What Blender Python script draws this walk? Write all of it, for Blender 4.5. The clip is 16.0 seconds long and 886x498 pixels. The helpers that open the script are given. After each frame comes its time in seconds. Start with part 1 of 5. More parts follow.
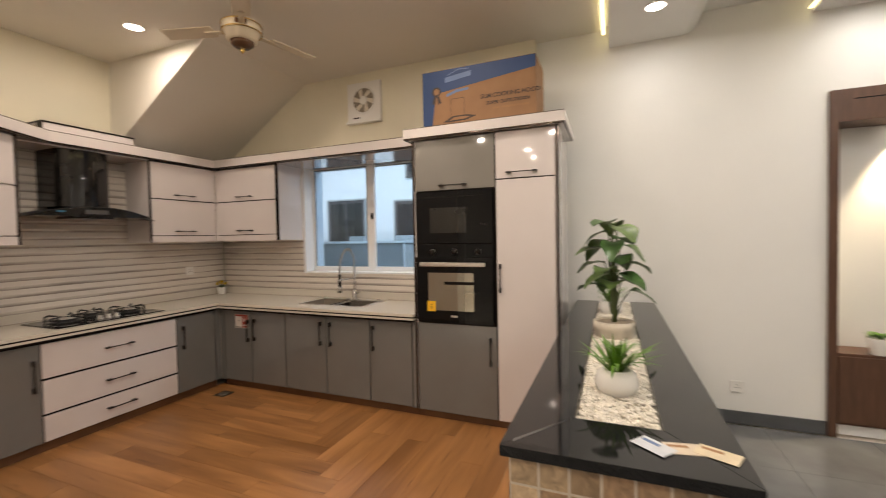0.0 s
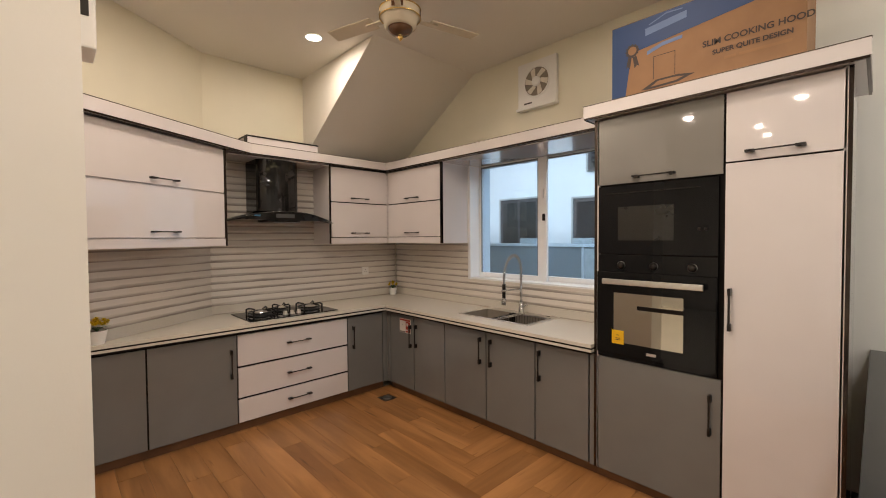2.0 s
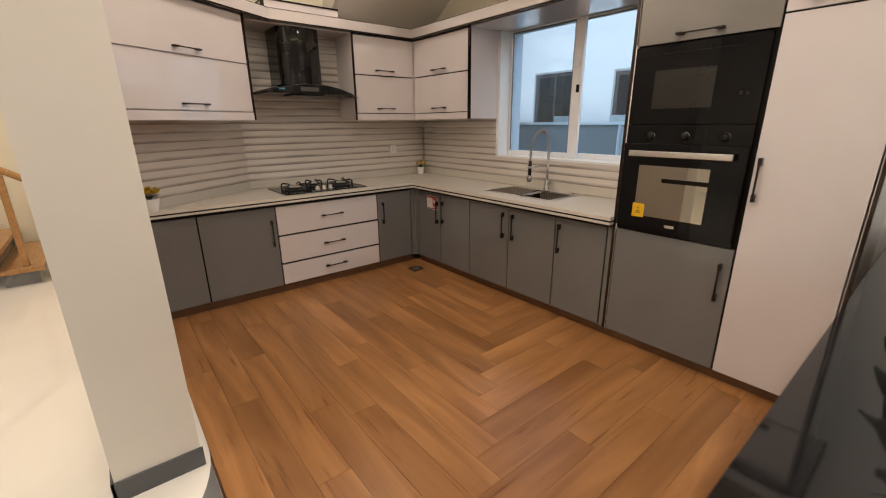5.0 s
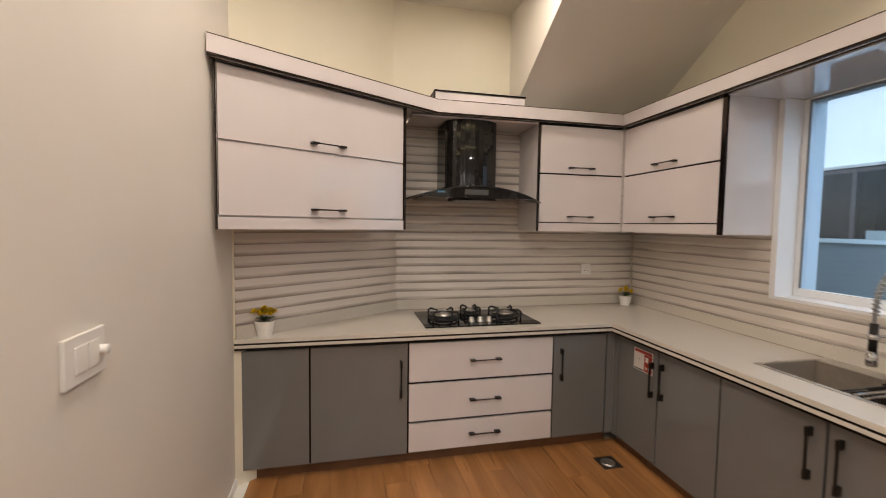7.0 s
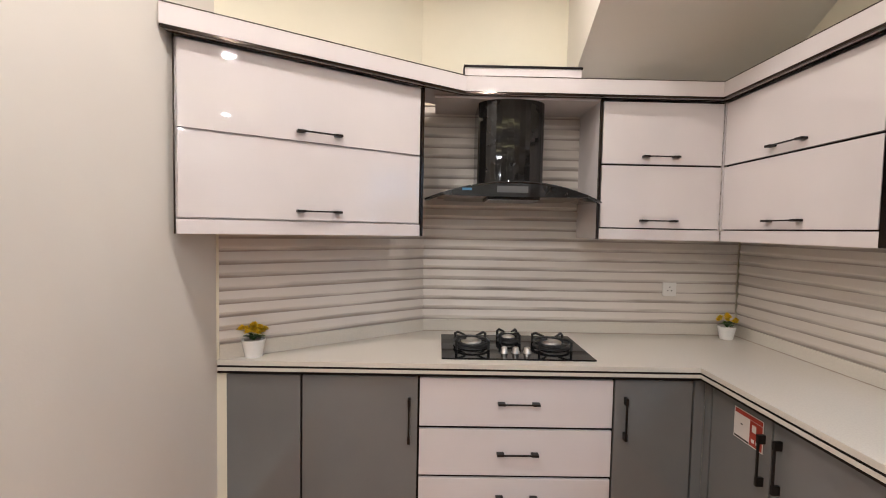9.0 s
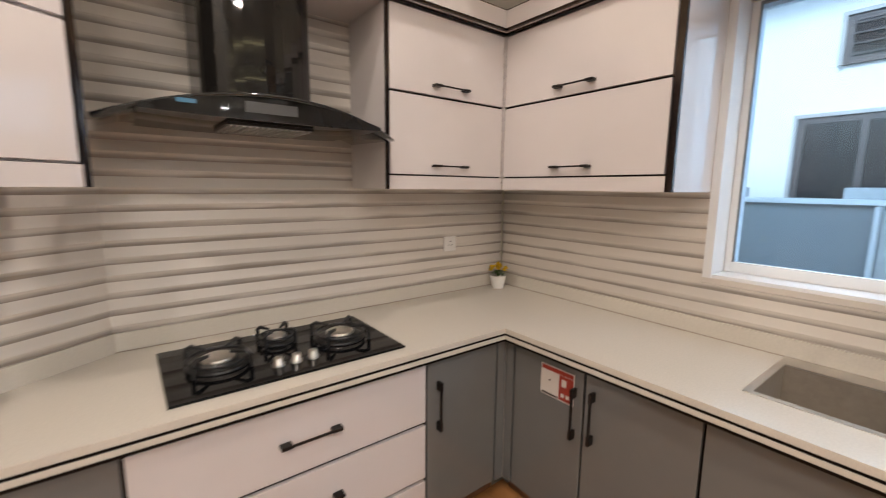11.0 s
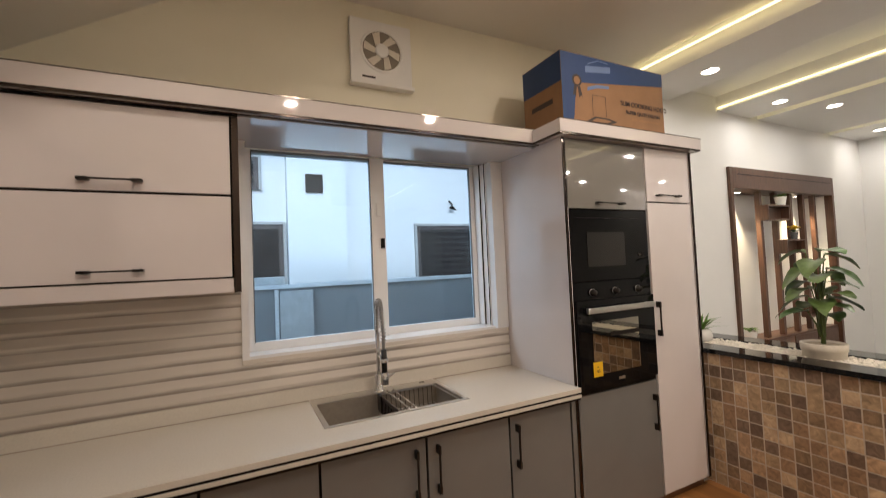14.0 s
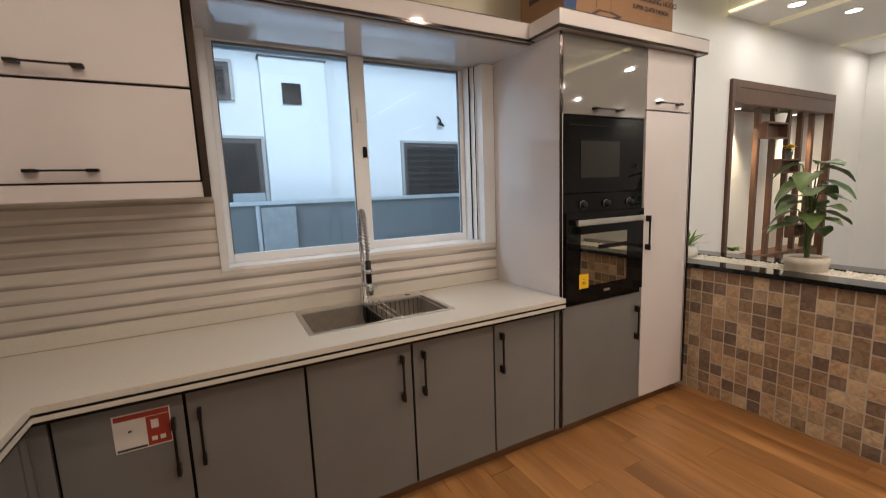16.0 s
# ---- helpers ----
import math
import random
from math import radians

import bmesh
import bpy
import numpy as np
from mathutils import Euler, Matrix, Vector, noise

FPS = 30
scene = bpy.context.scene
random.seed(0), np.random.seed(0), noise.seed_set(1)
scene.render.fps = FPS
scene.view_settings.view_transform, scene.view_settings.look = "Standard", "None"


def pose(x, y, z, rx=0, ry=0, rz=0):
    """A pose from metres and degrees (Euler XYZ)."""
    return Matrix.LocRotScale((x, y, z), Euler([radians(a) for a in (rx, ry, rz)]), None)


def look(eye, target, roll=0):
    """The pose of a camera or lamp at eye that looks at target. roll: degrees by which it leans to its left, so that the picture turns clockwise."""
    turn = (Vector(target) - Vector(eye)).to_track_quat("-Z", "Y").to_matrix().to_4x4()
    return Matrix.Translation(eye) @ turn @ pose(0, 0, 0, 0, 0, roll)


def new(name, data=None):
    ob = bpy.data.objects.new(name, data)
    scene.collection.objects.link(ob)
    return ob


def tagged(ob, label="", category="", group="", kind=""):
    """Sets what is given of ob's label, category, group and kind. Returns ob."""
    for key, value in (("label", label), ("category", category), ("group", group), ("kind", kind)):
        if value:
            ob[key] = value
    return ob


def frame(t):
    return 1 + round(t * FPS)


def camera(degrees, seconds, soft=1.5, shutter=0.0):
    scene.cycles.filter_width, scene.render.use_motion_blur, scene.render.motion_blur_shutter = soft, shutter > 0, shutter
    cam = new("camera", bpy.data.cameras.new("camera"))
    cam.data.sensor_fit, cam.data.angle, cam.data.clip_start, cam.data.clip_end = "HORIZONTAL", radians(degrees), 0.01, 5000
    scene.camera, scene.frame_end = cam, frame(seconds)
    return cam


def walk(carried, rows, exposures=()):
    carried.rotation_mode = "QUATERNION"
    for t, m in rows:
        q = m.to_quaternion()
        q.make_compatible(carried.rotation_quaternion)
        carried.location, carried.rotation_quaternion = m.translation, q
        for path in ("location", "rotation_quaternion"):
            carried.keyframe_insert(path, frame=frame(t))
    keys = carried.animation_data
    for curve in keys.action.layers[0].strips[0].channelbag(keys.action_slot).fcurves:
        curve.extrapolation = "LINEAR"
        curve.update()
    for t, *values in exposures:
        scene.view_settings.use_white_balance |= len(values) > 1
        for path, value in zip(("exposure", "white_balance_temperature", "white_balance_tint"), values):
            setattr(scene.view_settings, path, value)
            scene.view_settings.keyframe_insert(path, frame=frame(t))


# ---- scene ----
cam = camera(93.8, 16.0, soft=1.0, shutter=0.3)
PATH = [
    (0, (-0.004, 0.097, 1.44), (-0.762, 1.947, 1.382), -1.1),
    (0.5, (-0.046, 0.307, 1.478), (-1.261, 1.894, 1.397), -0.2),
    (1, (-0.176, 0.497, 1.484), (-1.567, 1.932, 1.415), -0.1),
    (1.5, (-0.293, 0.614, 1.501), (-1.729, 2.006, 1.452), -0.2),
    (2, (-0.264, 0.628, 1.495), (-1.713, 2.006, 1.439), -0.4),
    (2.5, (-0.147, 0.575, 1.439), (-1.617, 1.888, 1.1), -0.5),
    (3, (-0.046, 0.484, 1.346), (-1.484, 1.735, 0.743), -0.2),
    (3.2, (-0.027, 0.463, 1.343), (-1.434, 1.683, 0.615), -0.3),
    (5.3, (-0.238, 0.65, 1.413), (-1.769, 1.838, 0.917), -0.7),
    (5.5, (-0.322, 0.676, 1.411), (-1.892, 1.848, 1.011), -1.0),
    (6, (-0.596, 0.876, 1.4), (-2.326, 1.841, 1.131), -1.4),
    (6.5, (-0.835, 1.147, 1.461), (-2.725, 1.772, 1.265), -1.1),
    (7, (-1.187, 1.304, 1.475), (-3.134, 1.744, 1.358), 0.8),
    (7.5, (-1.39, 1.534, 1.461), (-3.382, 1.69, 1.375), -0.8),
    (8, (-1.533, 1.733, 1.504), (-3.532, 1.725, 1.435), 0.6),
    (8.2, (-1.562, 1.762, 1.502), (-3.561, 1.744, 1.435), 0.8),
    (10.3, (-1.966, 1.652, 1.442), (-3.881, 2.095, 1.074), 1.2),
    (10.5, (-2.063, 1.645, 1.462), (-3.915, 2.303, 1.092), 0.0),
    (11, (-2.367, 1.711, 1.449), (-3.936, 2.916, 1.155), 0.6),
    (11.5, (-2.676, 1.813, 1.499), (-3.734, 3.499, 1.307), 0.7),
    (12, (-2.905, 1.812, 1.491), (-3.073, 3.801, 1.368), 0.5),
    (12.5, (-2.962, 1.68, 1.501), (-2.525, 3.631, 1.438), -1.8),
    (13, (-3.02, 1.497, 1.495), (-2.266, 3.349, 1.478), -2.2),
    (13.5, (-3.063, 1.37, 1.501), (-2.18, 3.165, 1.488), -2.7),
    (14, (-3.078, 1.33, 1.514), (-2.188, 3.119, 1.593), -2.5),
    (14.5, (-3.07, 1.304, 1.545), (-2.19, 3.062, 1.914), -2.1),
    (15, (-3.059, 1.316, 1.531), (-2.167, 3.075, 1.864), -2.1),
    (15.5, (-3.046, 1.357, 1.478), (-2.132, 3.136, 1.463), -2.1),
    (16, (-3.028, 1.401, 1.426), (-2.112, 3.157, 1.151), -2.2),
]
walk(cam, [(t, look(eye, target, roll)) for t, eye, target, roll in PATH],
     exposures=[(0, -0.19, 6800, 10), (2.2, -0.2, 6750, 10), (3.2, -0.28, 6700, 10), (5.5, -0.27, 6700, 10), (6.0, -0.12, 6650, 10), (6.5, -0.19, 6600, 10), (7.0, -0.06, 6500, 10), (8.2, 0.23, 5900, 9), (10.3, 0.45, 5800, 8), (11.0, 0.36, 6200, 9), (11.5, 0.02, 7200, 12),
                (12.0, -0.3, 7500, 13), (12.5, -0.12, 7350, 13), (13.0, -0.16, 6800, 11), (13.5, -0.24, 6650, 10), (16, -0.32, 6650, 10)])


# ---------------------------------------------------------------- light
world = bpy.data.worlds.new("sky")
scene.world = world
world.use_nodes = True
wn = world.node_tree.nodes
sky = wn.new("ShaderNodeTexSky")
sky.sky_type, sky.sun_disc = "NISHITA", False
sky.sun_elevation, sky.sun_rotation = radians(41), radians(190)
world.node_tree.links.new(sky.outputs[0], wn["Background"].inputs[0])
wn["Background"].inputs[1].default_value = 0.15
sun = new("sun", bpy.data.lights.new("sun", "SUN"))
sun.data.energy, sun.data.angle, sun.data.color = 3.9, radians(15), (0.97, 0.985, 1.0)
sun.matrix_world = look((0, 0, 30), (6, 34, 0))

# two added lamps over the gap between the houses, sky fill through the kitchen window from both sides
for sx_, tx_, watts_ in ((-3.7, -1.5, 54), (-0.85, -3.1, 34)):
    sky_fill = new("window_sky_fill", bpy.data.lights.new("window_sky_fill", "AREA"))
    sky_fill.data.energy, sky_fill.data.color, sky_fill.data.shape = watts_, (0.60, 0.79, 1.0), "RECTANGLE"
    sky_fill.data.size, sky_fill.data.size_y = 1.3, 0.7
    sky_fill.matrix_world = look((sx_, 4.4, 2.82), (tx_, 3.3, 1.4))


# ---------------------------------------------------------------- materials
def mat(name, color, rough=0.5, metal=0.0, vary=0.06, scale=6.0, bump=0.0, bump_scale=60.0, coat=0.0, emit=None, stretch=(1, 1, 1), spec=0.5):
    m = bpy.data.materials.new(name)
    m.use_nodes = True
    nt = m.node_tree
    b = nt.nodes["Principled BSDF"]
    b.inputs["Roughness"].default_value = rough
    b.inputs["Metallic"].default_value = metal
    b.inputs["Coat Weight"].default_value = coat
    b.inputs["Coat Roughness"].default_value = 0.04
    b.inputs["Specular IOR Level"].default_value = spec
    tc = nt.nodes.new("ShaderNodeTexCoord")
    mp = nt.nodes.new("ShaderNodeMapping")
    mp.inputs["Scale"].default_value = stretch
    nt.links.new(tc.outputs["Object"], mp.inputs[0])
    n = nt.nodes.new("ShaderNodeTexNoise")
    n.inputs["Scale"].default_value, n.inputs["Detail"].default_value = scale, 6
    nt.links.new(mp.outputs[0], n.inputs["Vector"])
    r = nt.nodes.new("ShaderNodeValToRGB")
    c = Vector(color)
    r.color_ramp.elements[0].color = (*(c * (1 - vary)), 1)
    r.color_ramp.elements[1].color = (*[min(1, v) for v in c * (1 + vary)], 1)
    r.color_ramp.elements[0].position, r.color_ramp.elements[1].position = 0.3, 0.7
    nt.links.new(n.outputs["Fac"], r.inputs[0])
    nt.links.new(r.outputs[0], b.inputs["Base Color"])
    if bump:
        n2 = nt.nodes.new("ShaderNodeTexNoise")
        n2.inputs["Scale"].default_value, n2.inputs["Detail"].default_value = bump_scale, 4
        nt.links.new(mp.outputs[0], n2.inputs["Vector"])
        bp = nt.nodes.new("ShaderNodeBump")
        bp.inputs["Strength"].default_value, bp.inputs["Distance"].default_value = bump, 0.002
        nt.links.new(n2.outputs["Fac"], bp.inputs["Height"])
        nt.links.new(bp.outputs[0], b.inputs["Normal"])
    if emit:
        b.inputs["Emission Color"].default_value = (*emit[0], 1)
        b.inputs["Emission Strength"].default_value = emit[1]
    return m


def nodes_of(m):
    nt = m.node_tree
    return nt, nt.nodes["Principled BSDF"]


CREAM = mat("cream_paint", (0.76, 0.71, 0.56), 0.55, vary=0.03, scale=2.5, bump=0.15, bump_scale=90)
OFFWHITE = mat("off_white_paint", (0.75, 0.71, 0.64), 0.5, vary=0.025, scale=2.0, bump=0.15, bump_scale=90)
WHITEWALL = mat("white_paint", (0.80, 0.79, 0.76), 0.5, vary=0.02, scale=2.0, bump=0.12, bump_scale=90)
CEIL = mat("ceiling_paint", (0.73, 0.69, 0.61), 0.6, vary=0.02, scale=1.5, bump=0.1, bump_scale=70)
WHITE = mat("white_gloss_laminate", (0.67, 0.62, 0.605), 0.03, vary=0.025, scale=3, coat=0.4)
GREY = mat("grey_gloss_laminate", (0.162, 0.162, 0.155), 0.12, vary=0.04, scale=4, coat=0.25)
BLACK = mat("black_edge_trim", (0.007, 0.0045, 0.0035), 0.4, vary=0.2, spec=0.15)
EDGE = mat("dark_chrome_trim", (0.06, 0.045, 0.038), 0.13, metal=0.9, vary=0.2)
BRONZE = mat("dark_bronze_trim", (0.20, 0.17, 0.15), 0.14, metal=0.8, vary=0.2)
MIRROR_WHITE = mat("white_mirror_laminate", (0.66, 0.63, 0.62), 0.03, coat=1.0, vary=0.01, spec=1.0)
MIRROR_WHITE.node_tree.nodes["Principled BSDF"].inputs["Coat IOR"].default_value = 2.2
TOP = mat("worktop_stone", (0.62, 0.575, 0.50), 0.22, vary=0.04, scale=140, coat=0.2)
HANDLE = mat("black_metal", (0.02, 0.016, 0.014), 0.35, metal=0.6)
OVEN = mat("black_glass", (0.004, 0.004, 0.0045), 0.04, vary=0.1, coat=0.0, spec=0.22)
HOOD = mat("polished_black_steel", (0.012, 0.011, 0.010), 0.03, vary=0.1, coat=0.0, spec=0.38)
OVENWIN = mat("oven_window_glass", (0.016, 0.015, 0.013), 0.03, vary=0.1, coat=0.0, spec=0.55)
STEEL = mat("brushed_steel", (0.62, 0.60, 0.57), 0.28, metal=1.0, vary=0.06, scale=60, stretch=(1, 12, 1))
CHROME = mat("chrome", (0.72, 0.72, 0.73), 0.08, metal=1.0, vary=0.02)
CASTIRON = mat("cast_iron", (0.015, 0.015, 0.015), 0.45, vary=0.3, bump=0.3)
PVC = mat("white_pvc", (0.80, 0.80, 0.80), 0.35, vary=0.02)
PLASTIC = mat("white_plastic", (0.78, 0.76, 0.72), 0.35, vary=0.02)
GRANITE = mat("black_granite", (0.010, 0.010, 0.0105), 0.05, vary=0.6, scale=180, spec=0.42)
GROUT = mat("light_grout", (0.56, 0.50, 0.42), 0.8, vary=0.1, scale=40, bump=0.3)
SKIRT = mat("dark_grey_skirting", (0.09, 0.095, 0.10), 0.25, vary=0.1)
PLINTH = mat("brown_plinth", (0.13, 0.06, 0.027), 0.4, vary=0.2)
WALNUT = mat("walnut_wood", (0.095, 0.045, 0.026), 0.4, vary=0.3, scale=9, stretch=(6, 6, 0.6), bump=0.15)
OAK = mat("oak_wood", (0.42, 0.22, 0.08), 0.35, vary=0.2, scale=8, stretch=(1, 6, 6))
CARD = mat("brown_cardboard", (0.27, 0.145, 0.07), 0.75, vary=0.06, scale=12, bump=0.1)
CARDSIDE = mat("plain_cardboard", (0.30, 0.16, 0.075), 0.8, vary=0.06, scale=12)
BLUE = mat("blue_print", (0.017, 0.048, 0.14), 0.6, vary=0.05)
INK = mat("dark_print", (0.05, 0.035, 0.03), 0.7)
PALEINK = mat("pale_print", (0.13, 0.19, 0.34), 0.7)
GREYSTONE = mat("grey_floor_stone", (0.16, 0.16, 0.16), 0.14, vary=0.18, scale=3.5, coat=0.2)
MARBLE = mat("white_polished_floor", (0.86, 0.83, 0.76), 0.03, vary=0.03, scale=2.0, coat=0.5)
LAMP = mat("lamp_glow", (1, 1, 1), emit=((1.0, 0.93, 0.82), 18.0))
STRIP = mat("led_strip_glow", (1, 0.9, 0.5), emit=((1.0, 0.84, 0.45), 3.6))
NBWALL = mat("neighbour_white_render", (0.78, 0.80, 0.80), 0.8, vary=0.03, scale=1.2, bump=0.2)
CONCRETE2 = mat("pale_concrete", (0.52, 0.53, 0.53), 0.85, vary=0.12, scale=18, bump=0.3)
NBGREY = mat("grey_boundary_render", (0.29, 0.30, 0.31), 0.8, vary=0.06, scale=2)
NBDARK = mat("dark_window_pane", (0.03, 0.028, 0.028), 0.15, vary=0.2)
NBFRAME = mat("brown_window_frame", (0.10, 0.085, 0.08), 0.4)
NBSLAT = mat("dark_louvre_blade", (0.06, 0.055, 0.052), 0.35, vary=0.3)
NBTRIM = mat("grey_window_trim", (0.42, 0.42, 0.41), 0.5)
CONCRETE = mat("concrete_ground", (0.3, 0.29, 0.28), 0.85, vary=0.15, scale=4)

# ridged tile: each ridge has a pale face and a grey-brown lower band, streaked along its length;
# the band's colour also paints in the shade under the ridge
TILE = bpy.data.materials.new("ridged_ceramic_tile")
TILE.use_nodes = True
nt, b = nodes_of(TILE)
b.inputs["Roughness"].default_value = 0.28
tc = nt.nodes.new("ShaderNodeTexCoord")
sx = nt.nodes.new("ShaderNodeSeparateXYZ")
nt.links.new(tc.outputs["Object"], sx.inputs[0])
mp = nt.nodes.new("ShaderNodeMapping")
mp.inputs["Scale"].default_value = (2.6, 2.6, 30)
nt.links.new(tc.outputs["Object"], mp.inputs[0])
n = nt.nodes.new("ShaderNodeTexNoise")
n.inputs["Scale"].default_value, n.inputs["Detail"].default_value = 1.0, 5
nt.links.new(mp.outputs[0], n.inputs["Vector"])
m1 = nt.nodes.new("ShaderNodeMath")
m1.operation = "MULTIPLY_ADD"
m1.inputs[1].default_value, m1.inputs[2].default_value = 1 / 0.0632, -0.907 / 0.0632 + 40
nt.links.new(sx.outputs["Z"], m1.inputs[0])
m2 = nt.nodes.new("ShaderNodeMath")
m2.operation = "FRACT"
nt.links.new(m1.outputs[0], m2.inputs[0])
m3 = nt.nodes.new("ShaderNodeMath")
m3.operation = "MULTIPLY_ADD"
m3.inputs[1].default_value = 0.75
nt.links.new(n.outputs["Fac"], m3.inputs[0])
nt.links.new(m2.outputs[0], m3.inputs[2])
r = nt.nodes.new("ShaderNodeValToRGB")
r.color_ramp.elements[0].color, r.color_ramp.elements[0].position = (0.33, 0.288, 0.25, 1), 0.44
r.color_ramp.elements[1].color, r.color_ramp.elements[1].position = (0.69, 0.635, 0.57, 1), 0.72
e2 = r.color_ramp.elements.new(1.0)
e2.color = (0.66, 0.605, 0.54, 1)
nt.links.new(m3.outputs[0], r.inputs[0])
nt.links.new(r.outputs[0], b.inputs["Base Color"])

# wood plank, tint by object, grain along local x
PLANK = bpy.data.materials.new("wood_look_plank")
PLANK.use_nodes = True
nt, b = nodes_of(PLANK)
b.inputs["Roughness"].default_value = 0.32
oi = nt.nodes.new("ShaderNodeObjectInfo")
tc = nt.nodes.new("ShaderNodeTexCoord")
add = nt.nodes.new("ShaderNodeVectorMath")
add.operation = "ADD"
mul = nt.nodes.new("ShaderNodeMath")
mul.operation, mul.inputs[1].default_value = "MULTIPLY", 37.0
nt.links.new(oi.outputs["Random"], mul.inputs[0])
nt.links.new(tc.outputs["Object"], add.inputs[0])
nt.links.new(mul.outputs[0], add.inputs[1])
mp = nt.nodes.new("ShaderNodeMapping")
mp.inputs["Scale"].default_value = (0.55, 5, 1)
nt.links.new(add.outputs[0], mp.inputs[0])
n = nt.nodes.new("ShaderNodeTexNoise")
n.inputs["Scale"].default_value, n.inputs["Detail"].default_value, n.inputs["Distortion"].default_value = 1.6, 7, 0.6
nt.links.new(mp.outputs[0], n.inputs["Vector"])
r = nt.nodes.new("ShaderNodeValToRGB")
r.color_ramp.elements[0].color, r.color_ramp.elements[0].position = (0.235, 0.10, 0.031, 1), 0.33
r.color_ramp.elements[1].color, r.color_ramp.elements[1].position = (0.46, 0.22, 0.08, 1), 0.70
mid = r.color_ramp.elements.new(0.5)
mid.color = (0.325, 0.148, 0.05, 1)
nt.links.new(n.outputs["Fac"], r.inputs[0])
hsv = nt.nodes.new("ShaderNodeHueSaturation")
mr = nt.nodes.new("ShaderNodeMapRange")
mr.inputs["To Min"].default_value, mr.inputs["To Max"].default_value = 0.87, 1.12
nt.links.new(oi.outputs["Random"], mr.inputs["Value"])
nt.links.new(mr.outputs[0], hsv.inputs["Value"])
nt.links.new(r.outputs[0], hsv.inputs["Color"])
# dark checks along the grain
mp2 = nt.nodes.new("ShaderNodeMapping")
mp2.inputs["Scale"].default_value = (2.2, 34, 1)
nt.links.new(add.outputs[0], mp2.inputs[0])
n2 = nt.nodes.new("ShaderNodeTexNoise")
n2.inputs["Scale"].default_value, n2.inputs["Detail"].default_value = 1.0, 3
nt.links.new(mp2.outputs[0], n2.inputs["Vector"])
r2 = nt.nodes.new("ShaderNodeValToRGB")
r2.color_ramp.elements[0].color, r2.color_ramp.elements[0].position = (0.52, 0.46, 0.42, 1), 0.26
r2.color_ramp.elements[1].color, r2.color_ramp.elements[1].position = (1, 1, 1, 1), 0.36
nt.links.new(n2.outputs["Fac"], r2.inputs[0])
mx = nt.nodes.new("ShaderNodeMix")
mx.data_type, mx.blend_type = "RGBA", "MULTIPLY"
mx.inputs["Factor"].default_value = 1.0
nt.links.new(hsv.outputs[0], mx.inputs["A"])
nt.links.new(r2.outputs[0], mx.inputs["B"])
nt.links.new(mx.outputs["Result"], b.inputs["Base Color"])
bp = nt.nodes.new("ShaderNodeBump")
bp.inputs["Strength"].default_value, bp.inputs["Distance"].default_value = 0.15, 0.002
nt.links.new(n.outputs["Fac"], bp.inputs["Height"])
nt.links.new(bp.outputs[0], b.inputs["Normal"])

# slate mosaic, colour by object
SLATE = bpy.data.materials.new("slate_mosaic_tile")
SLATE.use_nodes = True
nt, b = nodes_of(SLATE)
b.inputs["Roughness"].default_value = 0.42
oi = nt.nodes.new("ShaderNodeObjectInfo")
geo = nt.nodes.new("ShaderNodeNewGeometry")
addm = nt.nodes.new("ShaderNodeMath")
addm.operation = "ADD"
nt.links.new(oi.outputs["Random"], addm.inputs[0])
nt.links.new(geo.outputs["Random Per Island"], addm.inputs[1])
fr = nt.nodes.new("ShaderNodeMath")
fr.operation = "FRACT"
nt.links.new(addm.outputs[0], fr.inputs[0])
r = nt.nodes.new("ShaderNodeValToRGB")
r.color_ramp.interpolation = "CONSTANT"
cols = [(0.0, (0.33, 0.215, 0.13)), (0.16, (0.20, 0.14, 0.10)), (0.32, (0.47, 0.32, 0.195)), (0.48, (0.26, 0.18, 0.11)), (0.62, (0.56, 0.42, 0.27)), (0.76, (0.165, 0.112, 0.08)), (0.86, (0.40, 0.29, 0.18))]
r.color_ramp.elements[0].color = (*cols[0][1], 1)
r.color_ramp.elements[1].position, r.color_ramp.elements[1].color = cols[-1][0], (*cols[-1][1], 1)
for p_, c_ in cols[1:-1]:
    e_ = r.color_ramp.elements.new(p_)
    e_.color = (*c_, 1)
nt.links.new(fr.outputs[0], r.inputs[0])
tc = nt.nodes.new("ShaderNodeTexCoord")
n = nt.nodes.new("ShaderNodeTexNoise")
n.inputs["Scale"].default_value, n.inputs["Detail"].default_value, n.inputs["Distortion"].default_value = 26, 7, 1.2
sh = nt.nodes.new("ShaderNodeVectorMath")
sh.operation = "ADD"
nt.links.new(tc.outputs["Object"], sh.inputs[0])
nt.links.new(fr.outputs[0], sh.inputs[1])
nt.links.new(sh.outputs[0], n.inputs["Vector"])
mx = nt.nodes.new("ShaderNodeMix")
mx.data_type, mx.blend_type = "RGBA", "OVERLAY"
mx.inputs["Factor"].default_value = 0.8
nt.links.new(r.outputs[0], mx.inputs["A"])
nt.links.new(n.outputs["Fac"], mx.inputs["B"])
nt.links.new(mx.outputs["Result"], b.inputs["Base Color"])
bp = nt.nodes.new("ShaderNodeBump")
bp.inputs["Strength"].default_value, bp.inputs["Distance"].default_value = 0.4, 0.004
nt.links.new(n.outputs["Fac"], bp.inputs["Height"])
nt.links.new(bp.outputs[0], b.inputs["Normal"])

